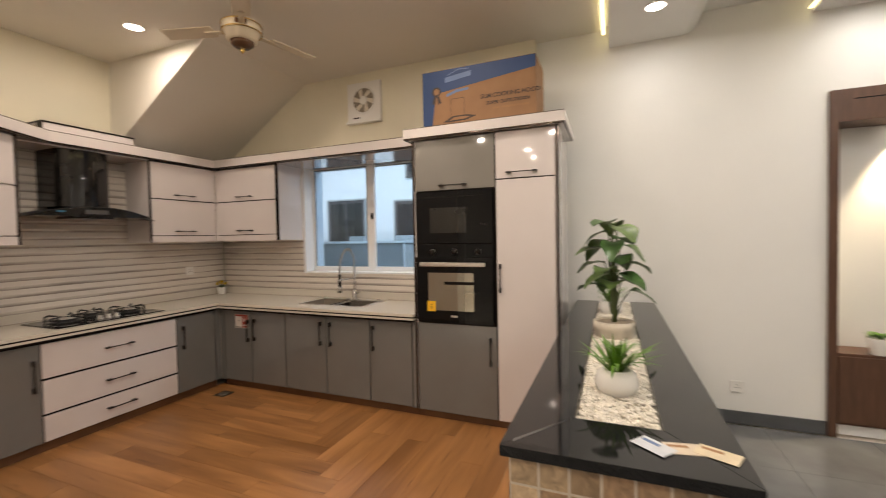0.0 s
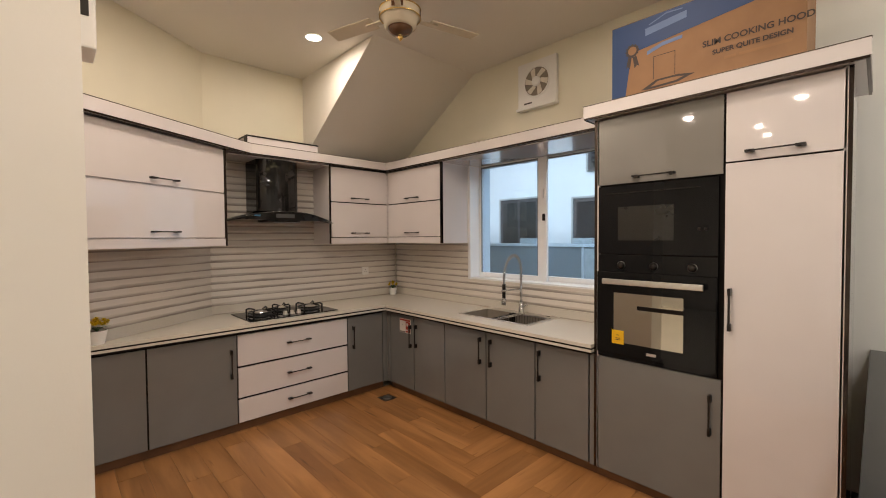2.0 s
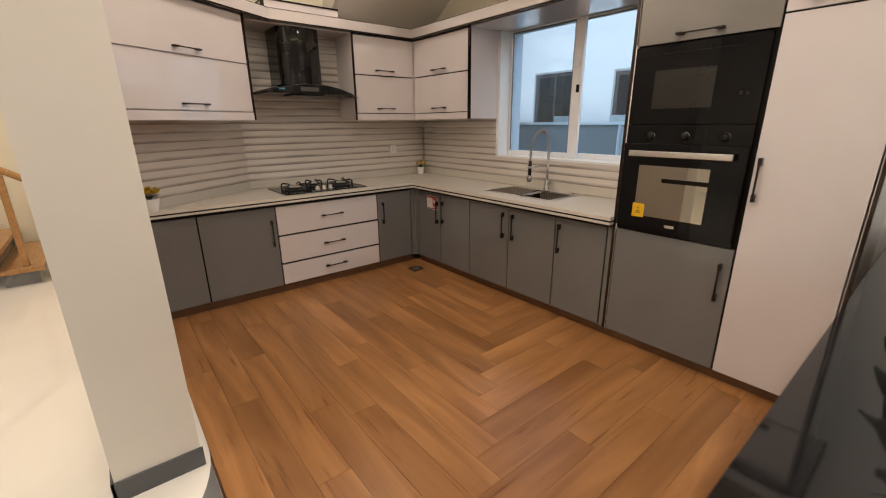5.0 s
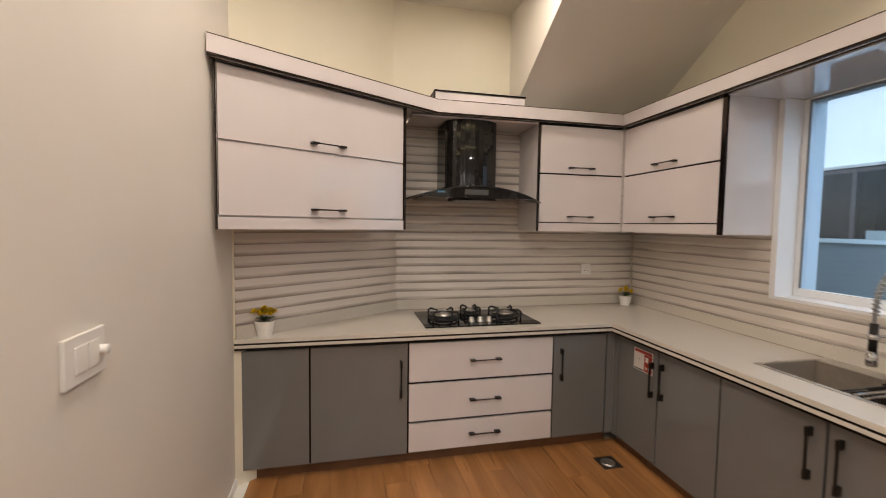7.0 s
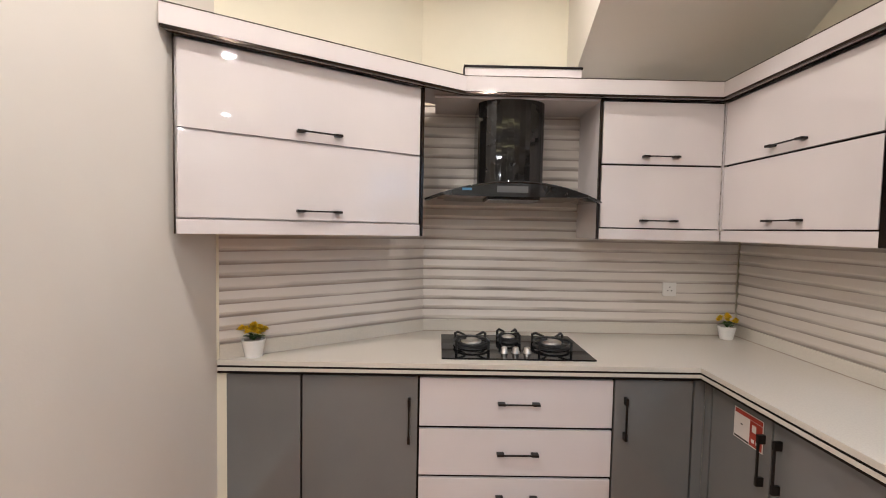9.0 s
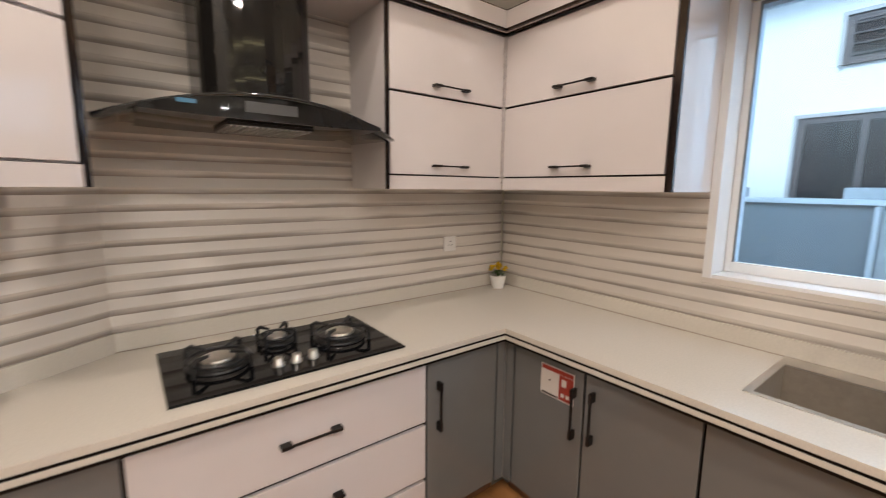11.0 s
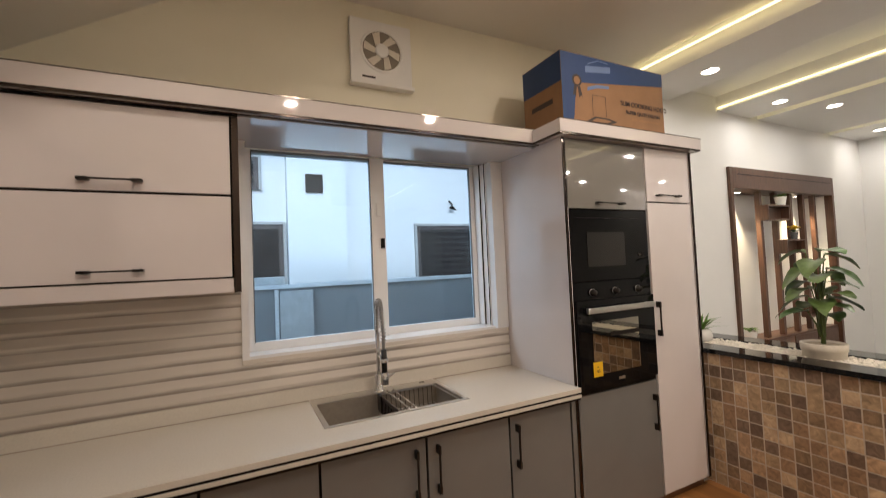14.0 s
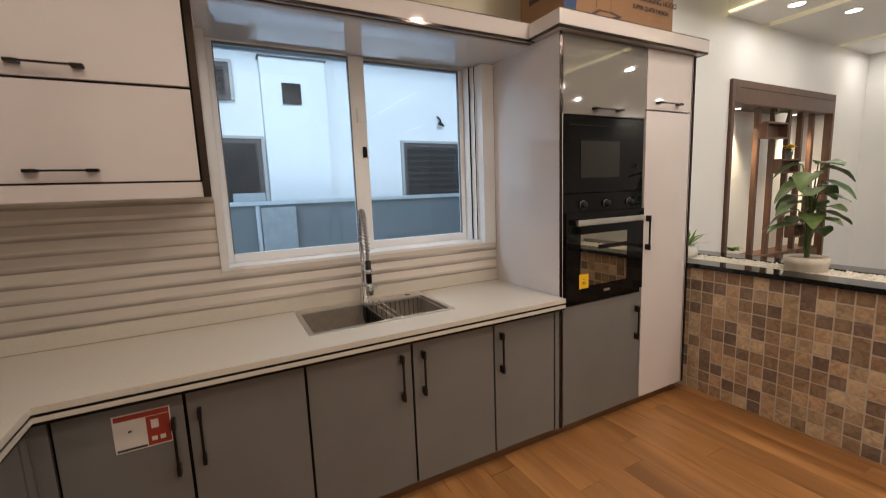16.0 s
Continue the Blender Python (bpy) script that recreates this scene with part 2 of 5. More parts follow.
GLASS = bpy.data.materials.new("clear_glass")
GLASS.use_nodes = True
nt, b = nodes_of(GLASS)
tr = nt.nodes.new("ShaderNodeBsdfTransparent")
tr.inputs[0].default_value = (0.79, 0.885, 0.98, 1)
gl = nt.nodes.new("ShaderNodeBsdfGlossy")
gl.inputs["Roughness"].default_value = 0.02
lw = nt.nodes.new("ShaderNodeFresnel")
lw.inputs["IOR"].default_value = 1.45
ms = nt.nodes.new("ShaderNodeMixShader")
nt.links.new(lw.outputs[0], ms.inputs[0])
nt.links.new(tr.outputs[0], ms.inputs[1])
nt.links.new(gl.outputs[0], ms.inputs[2])
nt.links.new(ms.outputs[0], nt.nodes["Material Output"].inputs[0])


# ---------------------------------------------------------------- building tools
def box(bm, x0, x1, y0, y1, z0, z1, m=None, bevel=0.0):
    """An upright box, in the frame m where one is given."""
    t = bmesh.new()
    vs = [t.verts.new(v) for v in ((x0, y0, z0), (x1, y0, z0), (x1, y1, z0), (x0, y1, z0), (x0, y0, z1), (x1, y0, z1), (x1, y1, z1), (x0, y1, z1))]
    for f in ((3, 2, 1, 0), (4, 5, 6, 7), (0, 1, 5, 4), (1, 2, 6, 5), (2, 3, 7, 6), (3, 0, 4, 7)):
        t.faces.new([vs[i] for i in f])
    if bevel:
        bmesh.ops.bevel(t, geom=t.edges[:], offset=bevel, segments=2, profile=0.6, affect="EDGES")
    merge(bm, t, m)
    return bm


def merge(bm, t, m=None):
    if m is not None:
        t.transform(m)
    me = bpy.data.meshes.new("tmp")
    t.to_mesh(me)
    t.free()
    bm.from_mesh(me)
    bpy.data.meshes.remove(me)


def lathe(bm, prof, m=None, n=24, caps=True):
    """Turns (radius, height) pairs round z."""
    t = bmesh.new()
    rings = [[t.verts.new((r_ * math.cos(2 * math.pi * i / n), r_ * math.sin(2 * math.pi * i / n), z_)) for i in range(n)] for r_, z_ in prof]
    for a, b_ in zip(rings, rings[1:]):
        for i in range(n):
            t.faces.new((a[i], a[(i + 1) % n], b_[(i + 1) % n], b_[i]))
    if caps:
        t.faces.new(rings[0][::-1])
        t.faces.new(rings[-1])
    bmesh.ops.recalc_face_normals(t, faces=t.faces[:])
    merge(bm, t, m)
    return bm


def tube(bm, pts, rad, n=8, m=None):
    """A round bar along points; rad is one radius, or one for each point."""
    t = bmesh.new()
    pts = [Vector(p) for p in pts]
    rads = rad if isinstance(rad, (list, tuple)) else [rad] * len(pts)
    rings, side = [], None
    for i, p in enumerate(pts):
        d = (pts[min(i + 1, len(pts) - 1)] - pts[max(i - 1, 0)]).normalized()
        if side is None:
            side = d.orthogonal().normalized()
        side = (side - d * side.dot(d)).normalized()
        up = d.cross(side)
        rings.append([t.verts.new(p + rads[i] * (math.cos(2 * math.pi * k / n) * side + math.sin(2 * math.pi * k / n) * up)) for k in range(n)])
    for a, b_ in zip(rings, rings[1:]):
        for i in range(n):
            t.faces.new((a[i], a[(i + 1) % n], b_[(i + 1) % n], b_[i]))
    t.faces.new(rings[0][::-1])
    t.faces.new(rings[-1])
    bmesh.ops.recalc_face_normals(t, faces=t.faces[:])
    merge(bm, t, m)
    return bm


def prism(bm, outline, z0, z1, m=None):
    """Extrudes a flat (x, y) outline from z0 to z1."""
    t = bmesh.new()
    lo = [t.verts.new((x, y, z0)) for x, y in outline]
    hi = [t.verts.new((x, y, z1)) for x, y in outline]
    t.faces.new(lo[::-1])
    t.faces.new(hi)
    k = len(outline)
    for i in range(k):
        t.faces.new((lo[i], lo[(i + 1) % k], hi[(i + 1) % k], hi[i]))
    bmesh.ops.recalc_face_normals(t, faces=t.faces[:])
    merge(bm, t, m)
    return bm


def mesh_ob(name, bm, material, smooth=False):
    me = bpy.data.meshes.new(name)
    bm.to_mesh(me)
    bm.free()
    for mm in material if isinstance(material, (list, tuple)) else [material]:
        me.materials.append(mm)
    if smooth:
        for p in me.polygons:
            p.use_smooth = True
    return new(name, me)


def part(name, bm, material, parent, label="", smooth=False):
    ob = mesh_ob(name, bm, material, smooth)
    ob.parent = parent
    if parent.type == "EMPTY":
        ob.matrix_parent_inverse = Matrix.Translation(parent.location).inverted()
    if label:
        tagged(ob, label)
    return ob


def thing(name, at, label, category, group="", kind=""):
    ob = new(name)
    ob.empty_display_size = 0.1
    ob.location = at
    return tagged(ob, label, category, group, kind)


def struct(name, bm, material, label, category):
    return tagged(mesh_ob(name, bm, material), label, category, kind="structure")


B = bmesh.new


def frame_of(origin, right, into):
    """Matrix of a run of units: local x to the right along the fronts, y into the wall, z up."""
    r_, i_ = Vector((*right, 0)).normalized(), Vector((*into, 0)).normalized()
    m = Matrix.Identity(4)
    m.col[0][:3], m.col[1][:3], m.col[3][:3] = r_, i_, (*origin, 0)
    return m


# ---------------------------------------------------------------- plan
HX, WY = -4.28, 3.68          # painted faces of the hob wall and the window wall
TX, TY = -4.258, 3.645        # tiled faces
SY = 0.689                    # side wall with the switch, at the units
SYW, SYE = 0.687, 0.715       # its two ends
CEILZ = 3.09
FX, FY = -3.63, 3.055         # base unit fronts
UX, UY = -3.92, 3.285         # wall unit fronts
DY = 3.77                     # dining wall
HOB = frame_of((FX, 0), (0, 1), (-1, 0))
WIN = frame_of((0, FY), (1, 0), (0, 1))
UHOB = frame_of((UX, 0), (0, 1), (-1, 0))
UWIN = frame_of((0, UY), (1, 0), (0, 1))
P0, P1 = Vector((-3.80, 1.645)), Vector((-3.257, 0.706))
DN = Vector(((P0 - P1).y, -(P0 - P1).x)).normalized()   # out of the slanted fronts
DIA = frame_of(P1, P0 - P1, -DN)
DLEN = (P0 - P1).length

# ---------------------------------------------------------------- floors
struct("ground", box(B(), -60, 60, -60, 120, -0.6, -0.30), CONCRETE, "plain grey concrete ground outside the house", "ground")
struct("floor", box(B(), -5.9, 4.7, -4.0, 4.2, -0.30, -0.012), GROUT, "floor slab under planks and tiles", "floor")

# ---------------------------------------------------------------- walls
WX0, WX1, WZ0, WZ1 = -3.035, -1.50, 1.09, 2.21   # window opening
bm = B()
box(bm, -4.5, WX0, WY, 3.92, 0, 3.4)
box(bm, WX1, -0.60, WY, 3.92, 0, 3.4)
box(bm, WX0, WX1, WY, 3.92, 0, WZ0)
box(bm, WX0, WX1, WY, 3.92, WZ1, 3.4)
struct("wall_north", bm, CREAM, "cream painted kitchen wall with a window opening", "wall")
bm = B()
prism(bm, [(HX, WY), (HX, 1.61), (-3.605, SYW), (-3.8, 0.42), (-4.5, 0.42), (-4.5, WY)], 0, 3.4)
struct("wall_west", bm, CREAM, "cream painted kitchen wall with a slanted corner", "wall")
bm = B()
prism(bm, [(-3.8, 0.42), (-1.95, 0.42), (-1.95, SYE), (-3.6055, SYW), (-3.8, 0.425)], 0, 3.4)
struct("wall_south", bm, OFFWHITE, "off-white painted wall ending in a pillar", "wall")
NX0, NX1, NZ1 = 1.42, 3.51, 2.34
bm = B()
box(bm, -0.60, NX0, DY, 4.2, 0, 3.4)
box(bm, NX1, 4.7, DY, 4.2, 0, 3.4)
box(bm, NX0, NX1, DY, 4.2, NZ1, 3.4)
box(bm, NX0, NX1, 4.03, 4.2, 0, NZ1)
struct("wall_dining", bm, WHITEWALL, "white painted dining wall with a recessed niche", "wall")
struct("wall_east", box(B(), 4.45, 4.7, -4.0, DY, 0, 3.4), WHITEWALL, "white painted end wall of the dining space", "wall")
struct("wall_back", box(B(), -5.9, 4.7, -4.2, -4.0, 0, 3.4), WHITEWALL, "plain white painted wall closing the hall", "wall")
struct("wall_stairs", box(B(), -6.8, -6.6, -4.2, 0.42, 0, 3.4), CREAM, "cream painted wall beside the stairs", "wall")
struct("wall_behind_kitchen", box(B(), -6.8, -4.5, 0.42, 0.6, 0, 3.4), OFFWHITE, "off-white painted wall beside the stairs", "wall")
struct("ceiling", box(B(), -6.8, -0.09, -4.2, 3.92, CEILZ, 3.4), CEIL, "flat painted kitchen ceiling", "ceiling")

# sloped underside of the stairs above the corner
bm = B()
t = B()
zs = 2.29
pts = [(HX, zs), (-3.02, CEILZ), (HX, CEILZ)]
a = [t.verts.new((x, 2.515, z)) for x, z in pts]
c = [t.verts.new((x, WY, z)) for x, z in pts]
t.faces.new(a)
t.faces.new(c[::-1])
for i in range(3):
    t.faces.new((a[i], c[i], c[(i + 1) % 3], a[(i + 1) % 3]))
bmesh.ops.recalc_face_normals(t, faces=t.faces[:])
merge(bm, t)
struct("stair_soffit", bm, CEIL, "sloped painted underside of a staircase over the corner", "soffit")


# ---------------------------------------------------------------- fitted units
def handle(parent, m, u, z, length, upright, v=0.0, material=None):
    """A black bow handle with square lugs, centred at (u, z) on a front at depth v."""
    bm = B()
    h = length / 2
    if upright:
        box(bm, u - 0.0045, u + 0.0045, v - 0.030, v - 0.022, z - h, z + h, m, 0.0015)
        for s in (-1, 1):
            box(bm, u - 0.0065, u + 0.0065, v - 0.031, v, z + s * (h - 0.018) - 0.018, z + s * (h - 0.018) + 0.018, m, 0.0015)
    else:
        box(bm, u - h, u + h, v - 0.030, v - 0.022, z - 0.0035, z + 0.0035, m, 0.0015)
        for s in (-1, 1):
            box(bm, u + s * (h - 0.018) - 0.018, u + s * (h - 0.018) + 0.018, v - 0.031, v, z - 0.0055, z + 0.0055, m, 0.0015)
    return part("handle", bm, material or HANDLE, parent, "black metal bow handle")


G = 0.005   # half a joint between fronts


def front(parent, m, u0, u1, z0, z1, material, name="door"):
    """A front panel with rounded edges, 18 mm thick."""
    return part(name, box(B(), u0 + G, u1 - G, 0, 0.018, z0 + G, z1 - G, m, 0.002), material, parent)


def unit(name, m, u0, u1, z0, z1, depth, label, category, group, base=False, carcass=None, top=None):
    at = m @ Vector(((u0 + u1) / 2, depth / 2, 0 if base else z0))
    ob = thing(name, at, label, category, group)
    bm = B()
    box(bm, u0, u1, 0.019, depth, z0, top or z1, m)
    part("body", bm, carcass or BLACK, ob)
    if base:
        part("plinth", box(B(), u0, u1, 0.045, depth, 0, z0, m), PLINTH, ob, "dark recessed plinth")
    return ob


BZ0, BZ1 = 0.07, 0.7715
LOW = "base units of the kitchen"
u = unit("base_cabinet", HOB, SY + 0.002, 1.652, BZ0, BZ1, 0.05, "grey gloss base cabinet with two doors under the worktop", "cabinet", LOW, True)
front(u, HOB, SY - 0.03, 1.082, BZ0, BZ1 - 0.008, GREY)
d = front(u, HOB, 1.082, 1.652, BZ0, BZ1 - 0.008, GREY)
handle(d, HOB, 1.607, 0.545, 0.22, True)
u = unit("drawer_cabinet", HOB, 1.652, 2.607, BZ0, BZ1, 0.60, "white gloss cabinet with three wide drawers under the hob", "cabinet", LOW, True)
for z0, z1 in ((BZ0, 0.262), (0.262, 0.508), (0.508, BZ1 - 0.008)):
    d = front(u, HOB, 1.652, 2.607, z0 + 0.003, z1 - 0.003, WHITE, "drawer_front")
    handle(d, HOB, 2.14, (z0 + z1) / 2, 0.205, False)
u = unit("base_cabinet", HOB, 2.607, 3.03, BZ0, BZ1, 0.60, "grey gloss corner cabinet with one narrow door", "cabinet", LOW, True)
d = front(u, HOB, 2.607, 2.998, BZ0, BZ1 - 0.008, GREY)
handle(d, HOB, 2.662, 0.57, 0.21, True)
part("filler", box(B(), 3.003, 3.0545, 0.0, 0.018, BZ0, BZ1, HOB), GREY, u)
u = unit("base_cabinet", WIN, FX + 0.002, -2.804, BZ0, BZ1, 0.58, "grey gloss corner cabinet with two doors and a paper label", "cabinet", LOW, True)
part("filler", box(B(), FX + 0.0005, -3.583, 0.0, 0.018, BZ0, BZ1, WIN), GREY, u)
d = front(u, WIN, -3.578, -3.217, BZ0, BZ1 - 0.008, GREY)
handle(d, WIN, -3.255, 0.575, 0.21, True)
lab = part("label", box(B(), -3.425, -3.262, -0.0012, 0, 0.595, 0.728, WIN), mat("label_paper", (0.62, 0.58, 0.53), 0.5), d, "white and red paper energy label")
RED = mat("label_red_print", (0.30, 0.03, 0.015), 0.5)
for x0, x1, z0, z1, l0, mm in ((-3.420, -3.266, 0.706, 0.724, 0.0013, RED), (-3.333, -3.266, 0.600, 0.704, 0.0013, RED), (-3.420, -3.337, 0.599, 0.607, 0.0013, INK), (-3.385, -3.375, 0.662, 0.668, 0.0013, INK), (-3.320, -3.298, 0.66, 0.69, 0.0021, lab.data.materials[0]), (-3.322, -3.306, 0.615, 0.63, 0.0021, lab.data.materials[0]), (-3.298, -3.282, 0.615, 0.63, 0.0021, lab.data.materials[0])):
    part("print", box(B(), x0, x1, -l0 - 0.0007, -l0, z0, z1, WIN), mm, lab)
d = front(u, WIN, -3.217, -2.804, BZ0, BZ1 - 0.008, GREY)
handle(d, WIN, -3.175, 0.59, 0.21, True)
u = unit("base_cabinet", WIN, -2.804, -1.898, BZ0, BZ1, 0.58, "grey gloss base cabinet with two doors under the sink", "cabinet", LOW, True, top=0.63)
part("front_rail", box(B(), -2.804, -1.898, 0.019, 0.10, 0.6305, BZ1, WIN), BLACK, u)
d = front(u, WIN, -2.804, -2.343, BZ0, BZ1 - 0.008, GREY)
handle(d, WIN, -2.397, 0.61, 0.21, True)
d = front(u, WIN, -2.343, -1.898, BZ0, BZ1 - 0.008, GREY)
handle(d, WIN, -2.292, 0.61, 0.21, True)
u = unit("base_cabinet", WIN, -1.898, -1.462, BZ0, BZ1, 0.58, "grey gloss base cabinet with one door beside the oven tower", "cabinet", LOW, True)
d = front(u, WIN, -1.898, -1.50, BZ0, BZ1 - 0.008, GREY)
handle(d, WIN, -1.858, 0.61, 0.21, True)
part("end_strip", box(B(), -1.494, -1.463, 0.0, 0.018, BZ0, BZ1, WIN), GREY, u)

# worktop: an L with a slanted end, and holes for the sink
TZ = 0.835
SX0, SX1, SY0, SY1 = -2.745, -2.055, 3.195, 3.615     # sink opening
TF, TR = FX + 0.035, FY - 0.048                       # front edges
wt = thing("worktop", (-3.6, 3.0, BZ1), "off-white stone worktop with a dark line along its edge", "worktop")


def worktop_layer(z0, z1, inset, holes=True):
    bm = B()
    f, r_ = TF - inset, TR + inset
    c = 0.0002
    outline = [(f, SY + 0.003), (f, r_), (-1.464, r_), (-1.464, TY), (SX0 + c, TY), (SX0 + c, SY1), (SX1, SY1), (SX1, SY0), (SX0, SY0), (SX0, TY)]
    prism(bm, outline + [(TX, TY), (TX, 1.612), (-3.608, SY + 0.003)], z0, z1)
    return bm


part("slab", worktop_layer(0.812, TZ, 0.0), TOP, wt)
part("edge_line", worktop_layer(0.801, 0.8118, 0.004), BLACK, wt, "dark line along the worktop edge")
part("edge_strip", worktop_layer(0.785, 0.8008, 0.0), TOP, wt)
part("edge_line", worktop_layer(BZ1 + 0.0005, 0.7848, 0.006), BLACK, wt, "dark line along the worktop edge")

SEAL = mat("brown_joint_sealant", (0.30, 0.25, 0.20), 0.6)
part("seam", box(B(), TX + 0.017, -1.465, TY - 0.0165, TY - 0.0142, TZ + 0.0002, TZ + 0.003), SEAL, wt, "thin dark joint along the upstand")
part("seam", box(B(), TX + 0.0142, TX + 0.0165, 1.63, TY - 0.017, TZ + 0.0002, TZ + 0.003), SEAL, wt, "thin dark joint along the upstand")

# stone upstand
bm = B()
box(bm, TX, TX + 0.014, 1.61, TY, TZ, 0.907)
box(bm, TX + 0.014, -1.464, TY - 0.014, TY, TZ, 0.907)
DW = frame_of((-3.605, SYW), (-0.653, 0.955), (-0.8255, -0.5645))
box(bm, 0.012, 1.15, -0.014, 0.0, TZ, 0.907, DW)
struct("upstand", bm, TOP, "off-white stone upstand behind the worktop", "upstand")

# ridged tiles
PITCH = 0.0632


def ridges(m, u0, u1, z0, z1, deep=0.008):
    bm = B()
    z = z0
    while z < z1 - 0.002:
        zt = min(z + PITCH, z1)
        t = B()
        prof = [(0.014, z), (0.0, z), (-deep, min(z + 0.026, zt)), (0.0, zt), (0.014, zt)]
        a = [t.verts.new((u0, v, zz)) for v, zz in prof]
        c = [t.verts.new((u1, v, zz)) for v, zz in prof]
        t.faces.new(a)
        t.faces.new(c[::-1])
        for i in range(len(prof)):
            t.faces.new((a[i], c[i], c[(i + 1) % len(prof)], a[(i + 1) % len(prof)]))
        bmesh.ops.recalc_face_normals(t, faces=t.faces[:])
        merge(bm, t, m)
        z = zt
    return bm


WT = frame_of((0, TY), (1, 0), (0, 1))
HT = frame_of((TX, 0), (0, 1), (-1, 0))
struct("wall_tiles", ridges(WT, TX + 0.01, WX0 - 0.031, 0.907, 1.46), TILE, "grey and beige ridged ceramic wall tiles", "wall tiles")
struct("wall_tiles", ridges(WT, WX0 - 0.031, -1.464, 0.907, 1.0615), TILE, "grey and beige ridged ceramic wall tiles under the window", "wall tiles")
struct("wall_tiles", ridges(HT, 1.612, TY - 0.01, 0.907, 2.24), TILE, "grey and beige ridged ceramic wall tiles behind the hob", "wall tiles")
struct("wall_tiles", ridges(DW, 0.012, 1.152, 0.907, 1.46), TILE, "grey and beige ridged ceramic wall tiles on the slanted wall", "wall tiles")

# wall units
UZ0, UZM, UZ1 = 1.50, 1.848, 2.192
UP = "wall units of the kitchen"


def wall_unit(m, u0, u1, depth, label, handles, d0=0.0, d1=0.0, carcass=None):
    ob = unit("wall_cabinet", m, u0, u1, UZ0, 2.1965, depth, label, "cabinet", UP, False, carcass)
    for z0, z1 in ((UZ0, UZM), (UZM, UZ1)):
        d = front(ob, m, u0 + d0, u1 - d1, z0, z1, WHITE, "flap_door")
        handle(d, m, handles, z0 + 0.045, 0.20, False)
    part("bottom_rail", box(B(), u0 + d0, u1 - d1, 0.0, depth, 1.44, UZ0 - 0.002, m), WHITE, ob)
    return ob


u = wall_unit(UHOB, 2.612, 3.284, 0.335, "white gloss wall cabinet with two flap doors beside the hood", 2.935, 0.002, 0.003)
part("side_panel", box(B(), 2.600, 2.6095, 0.01, 0.335, 1.44, 2.1965, UHOB), WHITE, u)
part("edge_trim", box(B(), 2.600, 2.612, -0.004, 0.0098, 1.44, 2.1965, UHOB), EDGE, u)
u = wall_unit(UWIN, -3.9195, -3.09, 0.358, "white gloss wall cabinet with two flap doors beside the window", -3.50, 0.003, 0.002)
part("side_panel", box(B(), -3.0895, -3.066, 0.012, 0.358, 1.44, 2.1965, UWIN), WHITE, u)
part("edge_trim", box(B(), -3.0895, -3.064, -0.004, 0.0118, 1.44, 2.1965, UWIN), EDGE, u)
part("corner_post", box(B(), UX - 0.0025, UX + 0.0045, UY - 0.0045, UY + 0.0025, UZ0, UZ1), WHITE, u, "white strip in the inner corner")
u = wall_unit(DIA, 0.012, DLEN - 0.010, 0.30, "white gloss wall cabinet with two flap doors on the slanted wall", 0.56, 0.002, 0.002, WHITE)
part("edge_trim", box(B(), DLEN - 0.0098, DLEN + 0.004, -0.004, 0.30, 1.44, 2.1965, DIA), EDGE, u)
part("edge_trim", box(B(), 0.006, 0.0118, -0.003, 0.017, 1.44, 2.1965, DIA), EDGE, u)


def offset_line(off):
    """The front line of the cornice, moved out by off."""
    n_ = DN
    e_ = (P0 - P1).normalized()
    a = P1 + n_ * off
    xo = UX + off
    k = (xo - a.x) / e_.x
    q = a + e_ * k
    s = a + e_ * ((0.702 - a.y) / e_.y)
    return [s, q, Vector((xo, UY - off)), Vector((-1.464 + 0.0, UY - off))]


def cornice_piece(bm, o0, o1, z0, z1):
    a, c = offset_line(o0), offset_line(o1)
    for i in range(3):
        prism(bm, [a[i], a[i + 1], c[i + 1], c[i]], z0, z1)
    return bm


co = thing("cornice", (UX, UY, 2.2), "white gloss cornice with dark edge lines above the wall units", "cornice")
part("board", cornice_piece(B(), 0.048, -0.25, 2.2085, 2.286), WHITE, co)
part("edge_line", cornice_piece(B(), 0.046, 0.034, 2.1975, 2.2083), EDGE, co, "dark bronze edge line")
part("under_board", cornice_piece(B(), 0.0338, 0.0142, 2.2005, 2.2083), WHITE, co)
part("edge_line", cornice_piece(B(), 0.014, 0.003, 2.1975, 2.2083), EDGE, co, "dark bronze edge line")
part("edge_line", cornice_piece(B(), 0.0495, 0.03, 2.2862, 2.290), BRONZE, co, "thin dark edge line")
part("soffit_board", box(B(), -3.064, -1.465, UY - 0.0, TY, 2.192, 2.2084), MIRROR_WHITE, co, "white gloss board above the window")
part("soffit_board", box(B(), WX0 + 0.004, WX1 - 0.051, TY + 0.0005, 3.7635, 2.1925, 2.2082), MIRROR_WHITE, co, "white gloss board above the window")
part("bay_top", box(B(), TX + 0.012, UX - 0.001, 1.70, 2.598, 2.186, 2.1968), WHITE, co)
# raised box on the cornice above the hood
hb = thing("hood_box", (-4.0, 2.15, 2.2865), "white gloss box with a dark top edge on the cornice", "box")
part("body", box(B(), -4.25, -3.95, 1.86, 2.50, 2.2865, 2.362), WHITE, hb)
part("edge_line", box(B(), -4.25, -3.945, 1.855, 2.505, 2.3622, 2.374), BLACK, hb)
bm = B()
box(bm, -4.0, -3.935, 1.852, 1.8595, 2.2905, 2.362)
part("edge_line", bm, BLACK, hb)

